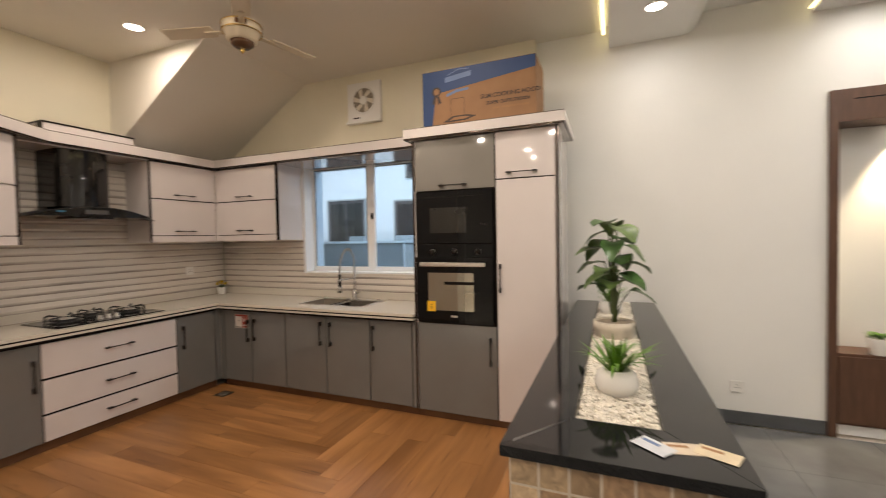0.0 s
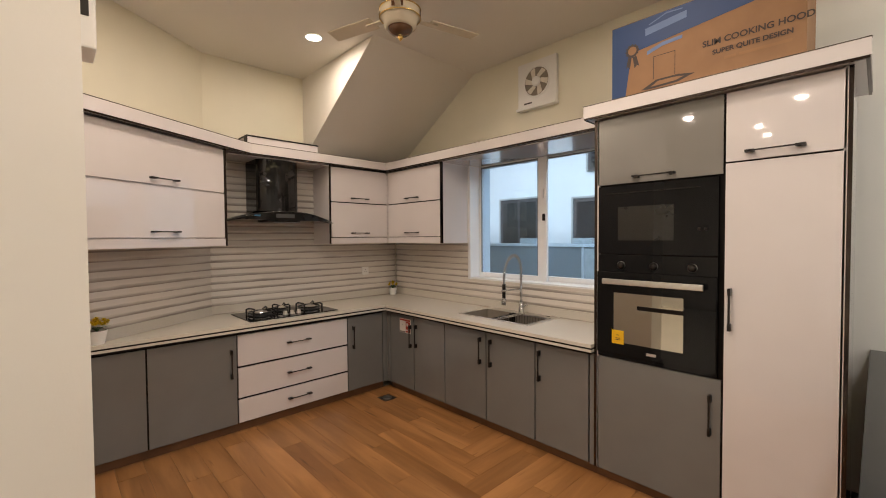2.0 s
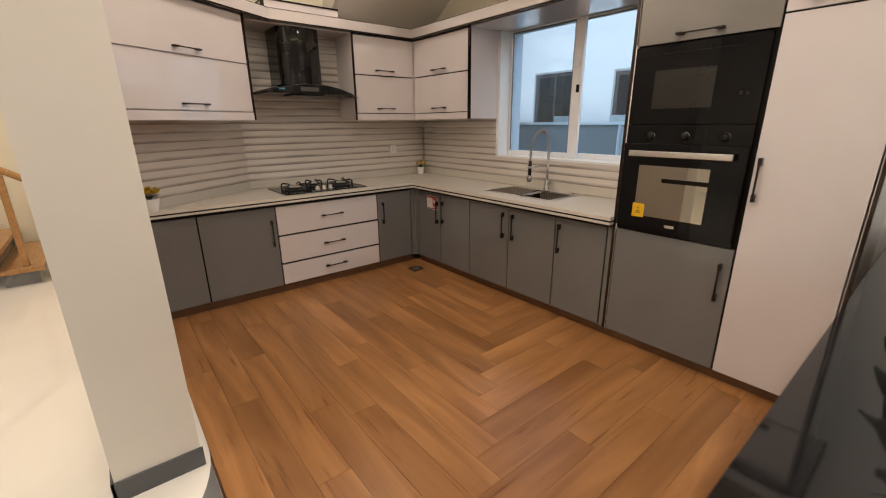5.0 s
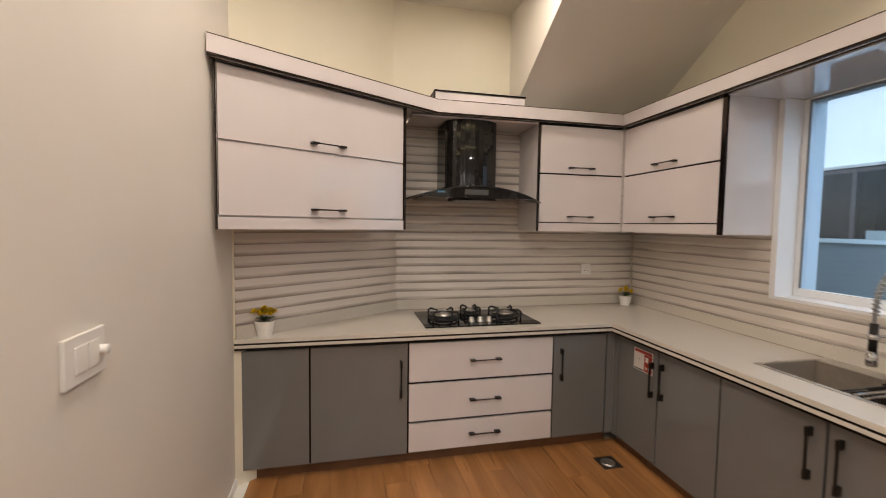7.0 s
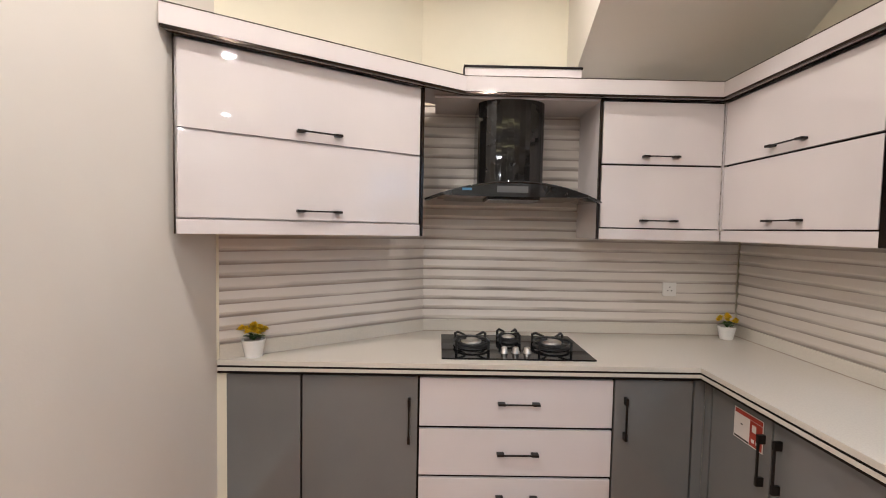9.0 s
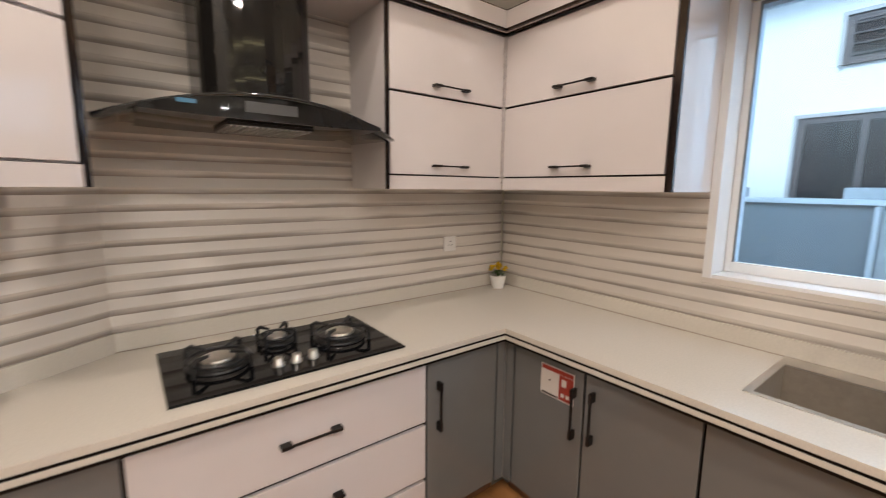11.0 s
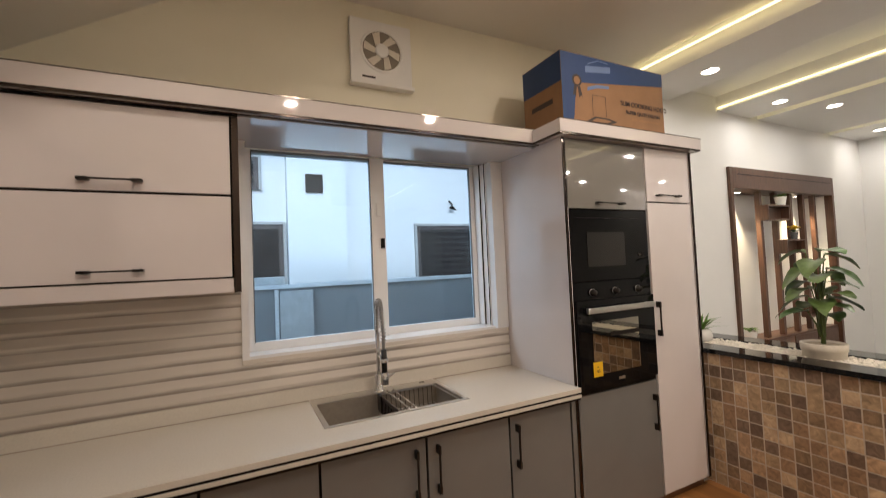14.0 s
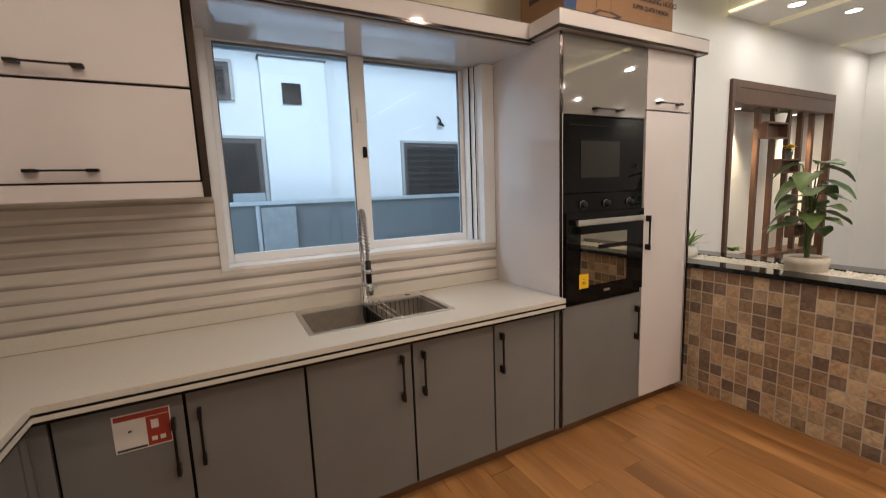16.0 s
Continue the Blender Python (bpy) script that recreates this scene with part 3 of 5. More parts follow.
# ---------------------------------------------------------------- oven tower
X0, XM, X1 = -1.462, -0.795, -0.347
tw = thing("oven_tower", ((X0 + X1) / 2, FY + 0.3, 0), "tall kitchen unit with white and grey gloss doors", "tall cabinet")
part("body", box(B(), X0 + 0.025, X1 - 0.025, FY + 0.02, TY, 0.07, 2.1965), BLACK, tw)
part("plinth", box(B(), X0 + 0.002, X1 - 0.002, FY + 0.045, TY, 0, 0.07), PLINTH, tw)
part("side_panel", box(B(), X0, X0 + 0.0245, FY + 0.0, TY, 0.0702, 2.1965, None, 0.0015), WHITE, tw, "white gloss side panel")
part("edge_trim", box(B(), X0 - 0.003, X0 + 0.0135, FY - 0.004, FY - 0.0005, 0.0702, 2.1965), EDGE, tw)
part("side_panel", box(B(), X1 - 0.0245, X1, FY, TY, 0.0702, 2.1965, None, 0.0015), WHITE, tw, "white gloss side panel")
part("edge_trim", box(B(), X1 - 0.0118, X1 + 0.003, FY - 0.006, FY - 0.0005, 0.0702, 2.1965), EDGE, tw)
part("edge_trim", box(B(), X1 + 0.0002, X1 + 0.003, FY, FY + 0.02, 0.0702, 2.1965), EDGE, tw)
d = part("flap_door", box(B(), X0 + 0.014, XM - G, FY, FY + 0.018, 1.80, 2.192, None, 0.002), mat("grey_mirror_laminate", (0.20, 0.19, 0.17), 0.04, coat=0.8, vary=0.02), tw, "grey mirror-gloss flap door")
handle(d, WIN, -1.125, 1.833, 0.22, False)
d = part("flap_door", box(B(), XM + G, X1 - 0.014, FY, FY + 0.018, 1.856, 2.192, None, 0.002), WHITE, tw)
handle(d, WIN, -0.60, 1.895, 0.22, False)
d = part("door", box(B(), XM + G, X1 - 0.014, FY, FY + 0.018, 0.07, 1.848, None, 0.002), WHITE, tw, "tall white gloss door")
handle(d, WIN, -0.765, 1.13, 0.21, True)
d = part("door", box(B(), X0 + 0.014, XM - G, FY, FY + 0.018, 0.07, 0.766, None, 0.002), GREY, tw)
handle(d, WIN, -0.845, 0.58, 0.21, True)
ct = thing("tower_cornice", ((X0 + X1) / 2, FY, 2.2), "white gloss cornice with dark edge lines on the oven tower", "cornice")
bm = B()
box(bm, X0 - 0.052, X1 + 0.052, FY - 0.052, UY - 0.052, 2.2085, 2.278)
box(bm, X0 + 0.003, X1 + 0.052, UY - 0.052, TY, 2.2085, 2.278)
part("board", bm, WHITE, ct)
bm = B()
box(bm, X0 - 0.049, X1 + 0.049, FY - 0.049, FY - 0.037, 2.1972, 2.2083)
box(bm, X0 - 0.049, X0 - 0.037, FY - 0.0365, UY - 0.052, 2.1972, 2.2083)
box(bm, X1 + 0.037, X1 + 0.049, FY - 0.0365, TY, 2.1972, 2.2083)
part("edge_line", bm, EDGE, ct, "dark bronze edge line")
bm = B()
box(bm, X0 - 0.0365, X1 + 0.0365, FY - 0.0365, UY - 0.052, 2.2, 2.2083)
box(bm, X0 + 0.003, X1 + 0.0365, UY - 0.052, TY, 2.2, 2.2083)
part("under_board", bm, WHITE, ct)
bm = B()
box(bm, X0 - 0.0535, X1 + 0.0535, FY - 0.0535, FY - 0.03, 2.2782, 2.282)
part("edge_line", bm, BRONZE, ct)

mw = thing("microwave", (-1.13, FY, 1.388), "black glass built-in microwave above the oven", "microwave")
part("body", box(B(), -1.44, -0.815, FY - 0.004, FY + 0.0195, 1.388, 1.792, None, 0.003), OVEN, mw)
part("door_glass", box(B(), -1.32, -1.02, FY - 0.0065, FY - 0.0045, 1.47, 1.665), OVENWIN, mw, "tinted door window")
part("door_line", box(B(), -1.40, -0.90, FY - 0.0065, FY - 0.0045, 1.745, 1.748), HANDLE, mw)
for k in range(2):
    part("button", lathe(B(), [(0.008, 0), (0.009, 0.002), (0.008, 0.004)], Matrix.Translation((-0.90 + 0.03 * k, FY - 0.0045, 1.53)) @ Matrix.Rotation(radians(90), 4, "X"), 12), HANDLE, mw)
ov = thing("oven", (-1.13, FY, 0.772), "black glass built-in oven with a steel bar handle", "oven")
part("body", box(B(), -1.44, -0.815, FY - 0.004, FY + 0.0195, 0.772, 1.386, None, 0.003), OVEN, ov)
part("door", box(B(), -1.438, -0.817, FY - 0.022, FY - 0.0045, 0.80, 1.285, None, 0.003), OVEN, ov)
part("door_glass", box(B(), -1.335, -0.965, FY - 0.0245, FY - 0.0225, 0.875, 1.165), mat("oven_mirror_glass", (0.42, 0.39, 0.33), 0.025, metal=1.0, vary=0.02), ov, "reflecting oven window")
part("inner_bar", box(B(), -1.20, -0.965, FY - 0.0252, FY - 0.0246, 1.075, 1.098), BLACK, ov)
bm = B()
box(bm, -1.39, -0.865, FY - 0.062, FY - 0.048, 1.215, 1.247, None, 0.004)
for x in (-1.36, -0.895):
    box(bm, x - 0.01, x + 0.01, FY - 0.05, FY - 0.02, 1.218, 1.244)
part("bar_handle", bm, STEEL, ov, "flat brushed steel handle")
for x in (-1.30, -1.12, -0.93):
    part("knob", lathe(B(), [(0.021, 0), (0.021, 0.004), (0.017, 0.006), (0.016, 0.022), (0.013, 0.024)], Matrix.Translation((x, FY - 0.004, 1.325)) @ Matrix.Rotation(radians(90), 4, "X"), 20), HANDLE, ov, "black knob with a bright ring", True)
    part("ring", lathe(B(), [(0.0222, 0.0), (0.0235, 0.003), (0.0222, 0.0045)], Matrix.Translation((x, FY - 0.004, 1.325)) @ Matrix.Rotation(radians(90), 4, "X"), 20, False), STEEL, ov)
st = part("sticker", box(B(), -1.345, -1.275, FY - 0.0262, FY - 0.0253, 0.865, 0.945), mat("yellow_sticker", (0.72, 0.42, 0.01), 0.5), ov, "yellow warning sticker")
for z, w in ((0.915, 0.012), (0.897, 0.024), (0.888, 0.03)):
    part("print", box(B(), -1.31 - w / 2, -1.31 + w / 2, FY - 0.0268, FY - 0.0263, z, z + 0.004), INK, st)
part("badge", box(B(), -1.15, -1.10, FY - 0.0232, FY - 0.0222, 0.825, 0.84), STEEL, ov)

# ---------------------------------------------------------------- window
wi = thing("window_1", ((WX0 + WX1) / 2, WY, WZ0), "white sliding window with two glazed sashes over the sink", "window", kind="structure")
wy0, wy1 = TY - 0.012, 3.845
bm = B()
box(bm, WX0 - 0.03, WX0 + 0.003, wy0, wy1, WZ0 - 0.005, 2.19)
box(bm, WX1 - 0.066, WX1 - 0.05, TY + 0.06, wy1, WZ0 - 0.005, 2.19)
box(bm, WX1 - 0.085, WX1 - 0.0665, TY + 0.10, wy1, WZ0 + 0.012, 2.19)
box(bm, WX0 + 0.003, WX1 - 0.0665, wy0 + 0.01, wy1, WZ0 - 0.005, WZ0 + 0.010)
box(bm, WX0 + 0.003, WX1 - 0.0665, 3.836, wy1, 2.178, 2.19)
box(bm, WX1 - 0.049, -1.4645, TY - 0.006, TY + 0.075, WZ0 - 0.005, 2.1915)
part("window_frame", bm, PVC, wi)
# thin black strips just proud of the frame steps
for gx0, gx1, gy in ((WX1 - 0.0795, WX1 - 0.071, TY + 0.10), (WX1 - 0.0655, WX1 - 0.060, TY + 0.06)):
    part("track_strip", box(B(), gx0, gx1, gy - 0.0015, gy - 0.0002, WZ0 + 0.014, 2.19), BLACK, wi, "thin black strip along the sliding track")
bm = B()
box(bm, WX0 + 0.0005, WX0 + 0.004, 3.8455, 3.93, WZ0, 2.20)
box(bm, WX1 - 0.004, WX1 - 0.0005, 3.8455, 3.93, WZ0, 2.20)
box(bm, WX0 + 0.005, WX1 - 0.005, 3.8455, 3.93, 2.2005, 2.2085)
part("reveal", bm, NBWALL, wi, "white rendered outer reveal")
part("sill", box(B(), WX0 - 0.03, WX1 + 0.02, TY - 0.006, TY + 0.05, 1.062, WZ0 - 0.0055), TILE, wi)


def sash(x0, x1, y0):
    s = 0.028 if y0 < 3.78 else 0.034
    e = 0.088 if y0 < 3.78 else s
    bm = B()
    z0, z1 = WZ0 + 0.011, 2.1895
    box(bm, x0, x0 + s, y0, y0 + 0.03, z0, z1, None, 0.003)
    box(bm, x1 - e, x1, y0, y0 + 0.03, z0, z1, None, 0.003)
    box(bm, x0 + s, x1 - e, y0, y0 + 0.03, z0, z0 + 0.045)
    box(bm, x0 + s, x1 - e, y0, y0 + 0.03, z1 - 0.005, z1)
    sa = part("sash", bm, PVC, wi)
    p = part("pane", box(B(), x0 + s - 0.004, x1 - e + 0.004, y0 + 0.012, y0 + 0.018, z0 + 0.042, z1 - 0.01), GLASS, sa)
    p.visible_shadow = False
    bm = B()
    box(bm, x0 + s, x0 + s + 0.005, y0 - 0.001, y0 + 0.012, z0 + 0.045, z1 - 0.005)
    box(bm, x1 - e - 0.005, x1 - e, y0 - 0.001, y0 + 0.012, z0 + 0.045, z1 - 0.005)
    box(bm, x0 + s, x1 - e, y0 - 0.001, y0 + 0.012, z1 - 0.015, z1 - 0.005)
    part("gasket", bm, mat("grey_gasket", (0.16, 0.17, 0.18), 0.6), sa)
    return sa


sash(WX0 + 0.0035, -2.255, 3.765)
sa = sash(-2.335, WX1 - 0.086, 3.805)
part("catch", box(B(), -2.290, -2.268, 3.748, 3.7645, 1.635, 1.695, None, 0.003), BLACK, wi, "black window catch")
part("catch", box(B(), -2.312, -2.282, 3.750, 3.7645, 1.83, 1.91, None, 0.004), PVC, wi)

# ---------------------------------------------------------------- floor pieces
WPL, LPL = 0.15, 1.20


# ---------------------------------------------------------------- tiled bar
BX0, BX1, BY0, BZT = -0.265, 0.275, 1.178, 0.885
bar = thing("half_wall", (0, 2.4, 0), "half-height wall clad in brown slate mosaic with a black granite top", "half wall", kind="structure")
bm = B()
box(bm, BX0, BX1, BY0, DY, 0, BZT - 0.075)
box(bm, BX0, -0.115, BY0, DY, BZT - 0.075, BZT - 0.03)
box(bm, 0.125, BX1, BY0, DY, BZT - 0.075, BZT - 0.03)
box(bm, -0.115, 0.125, BY0, 1.39, BZT - 0.075, BZT - 0.03)
part("core", bm, GROUT, bar)
bm = B()
e = 0.022
prism(bm, [(BX0 - e, BY0 - e), (BX1 + e, BY0 - e), (0.125, 1.39), (-0.115, 1.39)], BZT - 0.0295, BZT)
prism(bm, [(BX0 - e, BY0 - e + 0.003), (-0.115, 1.393), (-0.115, DY - 0.003), (BX0 - e, DY - 0.003)], BZT - 0.0295, BZT)
prism(bm, [(BX1 + e, BY0 - e + 0.003), (BX1 + e, DY - 0.003), (0.125, DY - 0.003), (0.125, 1.393)], BZT - 0.0295, BZT)
part("granite_top", bm, GRANITE, bar, "polished black granite top")
part("joint_strip", prism(B(), [(BX0 - e + 0.03, BY0 - e + 0.028), (-0.128, 1.378), (-0.118, 1.39), (BX0 - e + 0.028, BY0 - e + 0.042)], BZT + 0.0003, BZT + 0.0012), mat("grey_joint", (0.13, 0.125, 0.12), 0.4), bar)

# ---------------------------------------------------------------- dining ceiling
DC = 2.945
bm = B()
for x0, x1 in ((-0.02, 0.50), (1.28, 1.88), (2.02, 3.50), (3.64, 4.45)):
    box(bm, x0, x1, -4.2, DY, DC, 3.4)
box(bm, 0.50, 1.28, -4.2, DY, 3.09, 3.4)
for x0, x1 in ((-0.09, -0.02), (1.88, 2.02), (3.50, 3.64)):
    box(bm, x0, x1, -4.2, DY, 3.12, 3.4)
# rounded step at the tray's edge
t = B()
arc = [(0.50 + 0.11 * math.sin(radians(a)), DC + 0.11 * (1 - math.cos(radians(a)))) for a in range(0, 91, 10)]
prof = arc + [(0.50, 3.09)]
a = [t.verts.new((x, -4.2, z)) for x, z in prof]
c = [t.verts.new((x, DY, z)) for x, z in prof]
t.faces.new(a)
t.faces.new(c[::-1])
for i in range(len(prof)):
    t.faces.new((a[i], c[i], c[(i + 1) % len(prof)], a[(i + 1) % len(prof)]))
bmesh.ops.recalc_face_normals(t, faces=t.faces[:])
merge(bm, t)
struct("ceiling_dining", bm, WHITEWALL, "white gypsum dining ceiling with stepped light troughs", "ceiling")


def led(x0, x1, z):
    ob = tagged(mesh_ob("led_strip", box(B(), x0, x1, -4.1, DY - 0.02, z, z + 0.006), STRIP), "warm yellow light strip set in the ceiling", "light strip", "ceiling light strips")
    return ob


led(-0.075, -0.05, 3.05)
led(1.2575, 1.2795, 2.965)
led(1.905, 1.93, 3.10)
led(3.525, 3.55, 3.10)


def downlight(x, y, z, watts, color=(1.0, 0.855, 0.745)):
    ob = thing("downlight", (x, y, z), "round white recessed ceiling downlight, lit", "downlight", "ceiling downlights")
    m = Matrix.Translation((x, y, z))
    part("rim", lathe(B(), [(0.068, -0.001), (0.070, -0.006), (0.060, -0.007), (0.058, -0.001)], m, 28, False), PLASTIC, ob, "", True)
    part("lens", lathe(B(), [(0.0, -0.003), (0.059, -0.003)], m, 28, False), LAMP, ob, "bright lens")
    li = bpy.data.lights.new("downlight_beam", "AREA")
    li.energy, li.color, li.shape, li.size = watts, color, "DISK", 0.1
    lo = new("downlight_beam", li)
    lo.parent = ob
    lo.matrix_parent_inverse = Matrix.Translation(ob.location).inverted()
    lo.location = (x, y, z - 0.02)
    return ob


for x, y in ((-3.38, 2.19), (-1.2, 2.3), (-2.6, 1.15), (-1.2, 1.2)):
    downlight(x, y, CEILZ, 10.0 if x < -3 else 14.0)
for x, y in ((0.27, 3.23), (0.29, 2.18), (0.3, 1.1), (0.3, 0.0), (1.62, 3.38), (1.62, 2.2), (2.32, 3.23), (2.28, 2.0), (4.02, 3.42), (4.02, 2.0), (1.9, 0.8), (1.72, -0.28), (2.62, -0.82), (4.2, -1.25), (4.25, -0.4)):
    downlight(x, y, DC, 4.6 if y > 3.1 else 7.0, (1.0, 0.945, 0.91))
for x, y in ((-2.05, -0.8), (-0.9, -0.8), (-1.49, -2.0), (-1.5, -2.75), (-3.3, -0.8), (-5.4, -0.6)):
    downlight(x, y, CEILZ, 36 if x < -5 else 16)


# ---------------------------------------------------------------- sink and tap
sk = thing("sink", (-2.4, 3.4, TZ - 0.2), "brushed steel sink set into the worktop", "sink")
rx0, rx1, ry0, ry1 = -2.757, -2.043, 3.185, 3.628
bx0, bx1, by0, by1 = -2.735, -2.065, 3.207, 3.535
bm = B()
for x0, x1, y0, y1 in ((rx0, rx1, ry0, by0), (rx0, rx1, by1, ry1), (rx0, bx0, by0, by1), (bx1, rx1, by0, by1)):
    box(bm, x0, x1, y0, y1, TZ - 0.001, TZ + 0.003)
part("rim", bm, STEEL, sk)
bm = B()
g = 0.003
for x0, x1, y0, y1, z0, z1 in ((bx0 - g, bx0, by0, by1, 0.64, TZ - 0.001), (bx1, bx1 + g, by0, by1, 0.64, TZ - 0.001), (bx0 - g, bx1 + g, by0 - g, by0, 0.64, TZ - 0.001), (bx0 - g, bx1 + g, by1, by1 + g, 0.64, TZ - 0.001), (bx0 - g, bx1 + g, by0 - g, by1 + g, 0.636, 0.64)):
    box(bm, x0, x1, y0, y1, z0, z1)
part("bowl", bm, mat("satin_sink_steel", (0.40, 0.35, 0.29), 0.36, metal=0.55, vary=0.06, scale=50, stretch=(1, 10, 1)), sk)
part("drain", lathe(B(), [(0.045, 0.6402), (0.045, 0.643), (0.036, 0.643), (0.03, 0.641), (0.0, 0.641)], Matrix.Translation((-2.55, 3.37, 0)), 24, False), CHROME, sk, "", True)
part("overflow", box(B(), -2.145, -2.115, 3.585, 3.60, TZ + 0.0031, TZ + 0.006, None, 0.001), HANDLE, sk)
ra = thing("drying_rack", (-2.24, 3.37, 0.70), "steel wire drying rack hung in the sink", "rack")
bm = B()
qx0, qx1, qy0, qy1 = -2.41, -2.085, 3.215, 3.525
for z in (0.833, 0.735):
    tube(bm, [(qx0, qy0, z), (qx1, qy0, z), (qx1, qy1, z), (qx0, qy1, z), (qx0, qy0, z)], 0.004, 6)
part("rim_wire", bm, STEEL, ra)
mat_wire = mat("dull_wire", (0.16, 0.14, 0.12), 0.35, metal=0.8)
for k in range(12):
    x = qx0 + 0.0135 + k * (qx1 - qx0 - 0.027) / 11
    part("wire", tube(B(), [(x, qy0, 0.833), (x, qy0 + 0.005, 0.735), (x, qy1 - 0.005, 0.735), (x, qy1, 0.833)], 0.0025, 5), mat_wire, ra)
for x in (qx0 + 0.05, qx0 + 0.085):
    part("slide_bar", tube(B(), [(x, qy0 - 0.01, TZ + 0.008), (x, qy1 + 0.012, TZ + 0.008)], 0.005, 8), CHROME, ra)
for k in range(13):
    y = qy0 + 0.012 + k * (qy1 - qy0 - 0.024) / 12
    part("slot_bar", box(B(), qx0 - 0.004, qx0 + 0.002, y - 0.006, y + 0.006, 0.745, 0.822), HANDLE, ra)
part("slot_rail", box(B(), qx0 - 0.005, qx0 + 0.003, qy0, qy1, 0.823, 0.84), HANDLE, ra, "black slotted end wall")
part("end_clip", box(B(), qx0 - 0.014, qx0 - 0.0055, 3.45, 3.51, 0.76, 0.845, None, 0.003), HANDLE, ra, "black plastic end clip")

fa = thing("kitchen_tap", (-2.39, 3.578, TZ + 0.003), "chrome spring tap with a pull-down spray head", "tap")
fx, fy = -2.39, 3.578
part("base", lathe(B(), [(0.030, 0), (0.030, 0.006), (0.024, 0.012), (0.023, 0.085), (0.017, 0.095)], Matrix.Translation((fx, fy, TZ + 0.003)), 24), CHROME, fa, "", True)
part("stem", tube(B(), [(fx, fy, 0.92), (fx, fy, 1.16)], 0.011, 14), CHROME, fa, "", True)
part("lever", tube(B(), [(fx + 0.018, fy, 0.90), (fx + 0.05, fy - 0.01, 0.905), (fx + 0.085, fy - 0.02, 0.93)], [0.011, 0.007, 0.006], 10), CHROME, fa, "", True)
hx, hy = fx - 0.03, fy - 0.20
arcp = []
for k in range(33):
    a = math.pi * k / 32
    f_ = (1 - math.cos(a)) / 2
    arcp.append((fx + (hx - fx) * f_, fy + (hy - fy) * f_, 1.19 + 0.175 * math.sin(a) - 0.06 * f_))
part("hose", tube(B(), [(fx, fy, 1.15)] + arcp + [(hx, hy, 1.06)], 0.0075, 8), mat("grey_hose", (0.22, 0.22, 0.22), 0.3), fa, "", True)
coil, dense = [], [Vector(p) for p in [(fx, fy, 1.15)] + arcp]
for i in range(len(dense) - 1):
    d_ = (dense[i + 1] - dense[i]).normalized()
    s_ = Vector((0.99, -0.14, 0)).normalized()
    n_ = d_.cross(s_).normalized()
    for q in range(10):
        w = 2 * math.pi * q / 10
        p = dense[i].lerp(dense[i + 1], q / 10)
        coil.append(p + 0.0125 * (math.cos(w) * s_ + math.sin(w) * n_))
part("spring", tube(B(), coil, 0.0028, 5), CHROME, fa, "coiled chrome spring", True)
part("spray_grip", tube(B(), [(hx, hy, 1.10), (hx, hy, 0.985)], [0.014, 0.015], 14), HANDLE, fa, "black spray grip", True)
part("spray_head", tube(B(), [(hx, hy, 0.986), (hx, hy, 0.965), (hx, hy, 0.925)], [0.015, 0.021, 0.019], 14), CHROME, fa, "", True)
bm = B()
tube(bm, [(fx, fy, 1.045), (hx, hy + 0.018, 1.045)], 0.006, 8)
lathe(bm, [(0.019, 1.035), (0.021, 1.04), (0.021, 1.052), (0.019, 1.056)], Matrix.Translation((hx, hy, 0)), 16)
part("holder_arm", bm, CHROME, fa, "", True)

# ---------------------------------------------------------------- hob
hob = thing("gas_hob", (-3.9, 2.145, TZ), "black glass gas hob with three burners and iron pan supports", "hob")
h0, h1, k0, k1 = -4.13, -3.665, 1.76, 2.53
part("glass_plate", box(B(), h0, h1, k0, k1, TZ, TZ + 0.008, None, 0.002), OVEN, hob)


def burner(x, y, s):
    z = TZ + 0.008
    m = Matrix.Translation((x, y, z))
    part("burner_ring", lathe(B(), [(0.085 * s, 0), (0.088 * s, 0.004), (0.07 * s, 0.008), (0.062 * s, 0.006), (0.055 * s, 0.02), (0.05 * s, 0.02)], m, 28), CASTIRON, hob, "black enamelled drip ring", True)
    part("burner_cap", lathe(B(), [(0.048 * s, 0.018), (0.048 * s, 0.028), (0.04 * s, 0.032), (0.0, 0.033)], m, 24, False), STEEL, hob, "steel burner cap", True)
    bm = B()
    ring = [(0.082 * s * math.cos(2 * math.pi * i / 20), 0.082 * s * math.sin(2 * math.pi * i / 20), 0.026) for i in range(21)]
    tube(bm, ring, 0.006, 6, m)
    for i in range(4):
        a = math.pi / 4 + i * math.pi / 2
        ca, sa_ = math.cos(a), math.sin(a)
        tube(bm, [(0.105 * s * ca, 0.105 * s * sa_, 0.0), (0.105 * s * ca, 0.105 * s * sa_, 0.045), (0.088 * s * ca, 0.088 * s * sa_, 0.055), (0.04 * s * ca, 0.04 * s * sa_, 0.048)], [0.007, 0.008, 0.008, 0.005], 6, m)
    part("pan_support", bm, CASTIRON, hob, "black cast iron pan support")


burner(-3.90, 1.925, 1.15)
burner(-4.00, 2.145, 0.75)
burner(-3.90, 2.365, 1.15)
for k in range(3):
    part("knob", lathe(B(), [(0.021, 0.008), (0.021, 0.016), (0.017, 0.02), (0.016, 0.036), (0.013, 0.038), (0.0, 0.038)], Matrix.Translation((-3.765, 2.085 + 0.06 * k, TZ)), 20, False), STEEL, hob, "round steel knob", True)

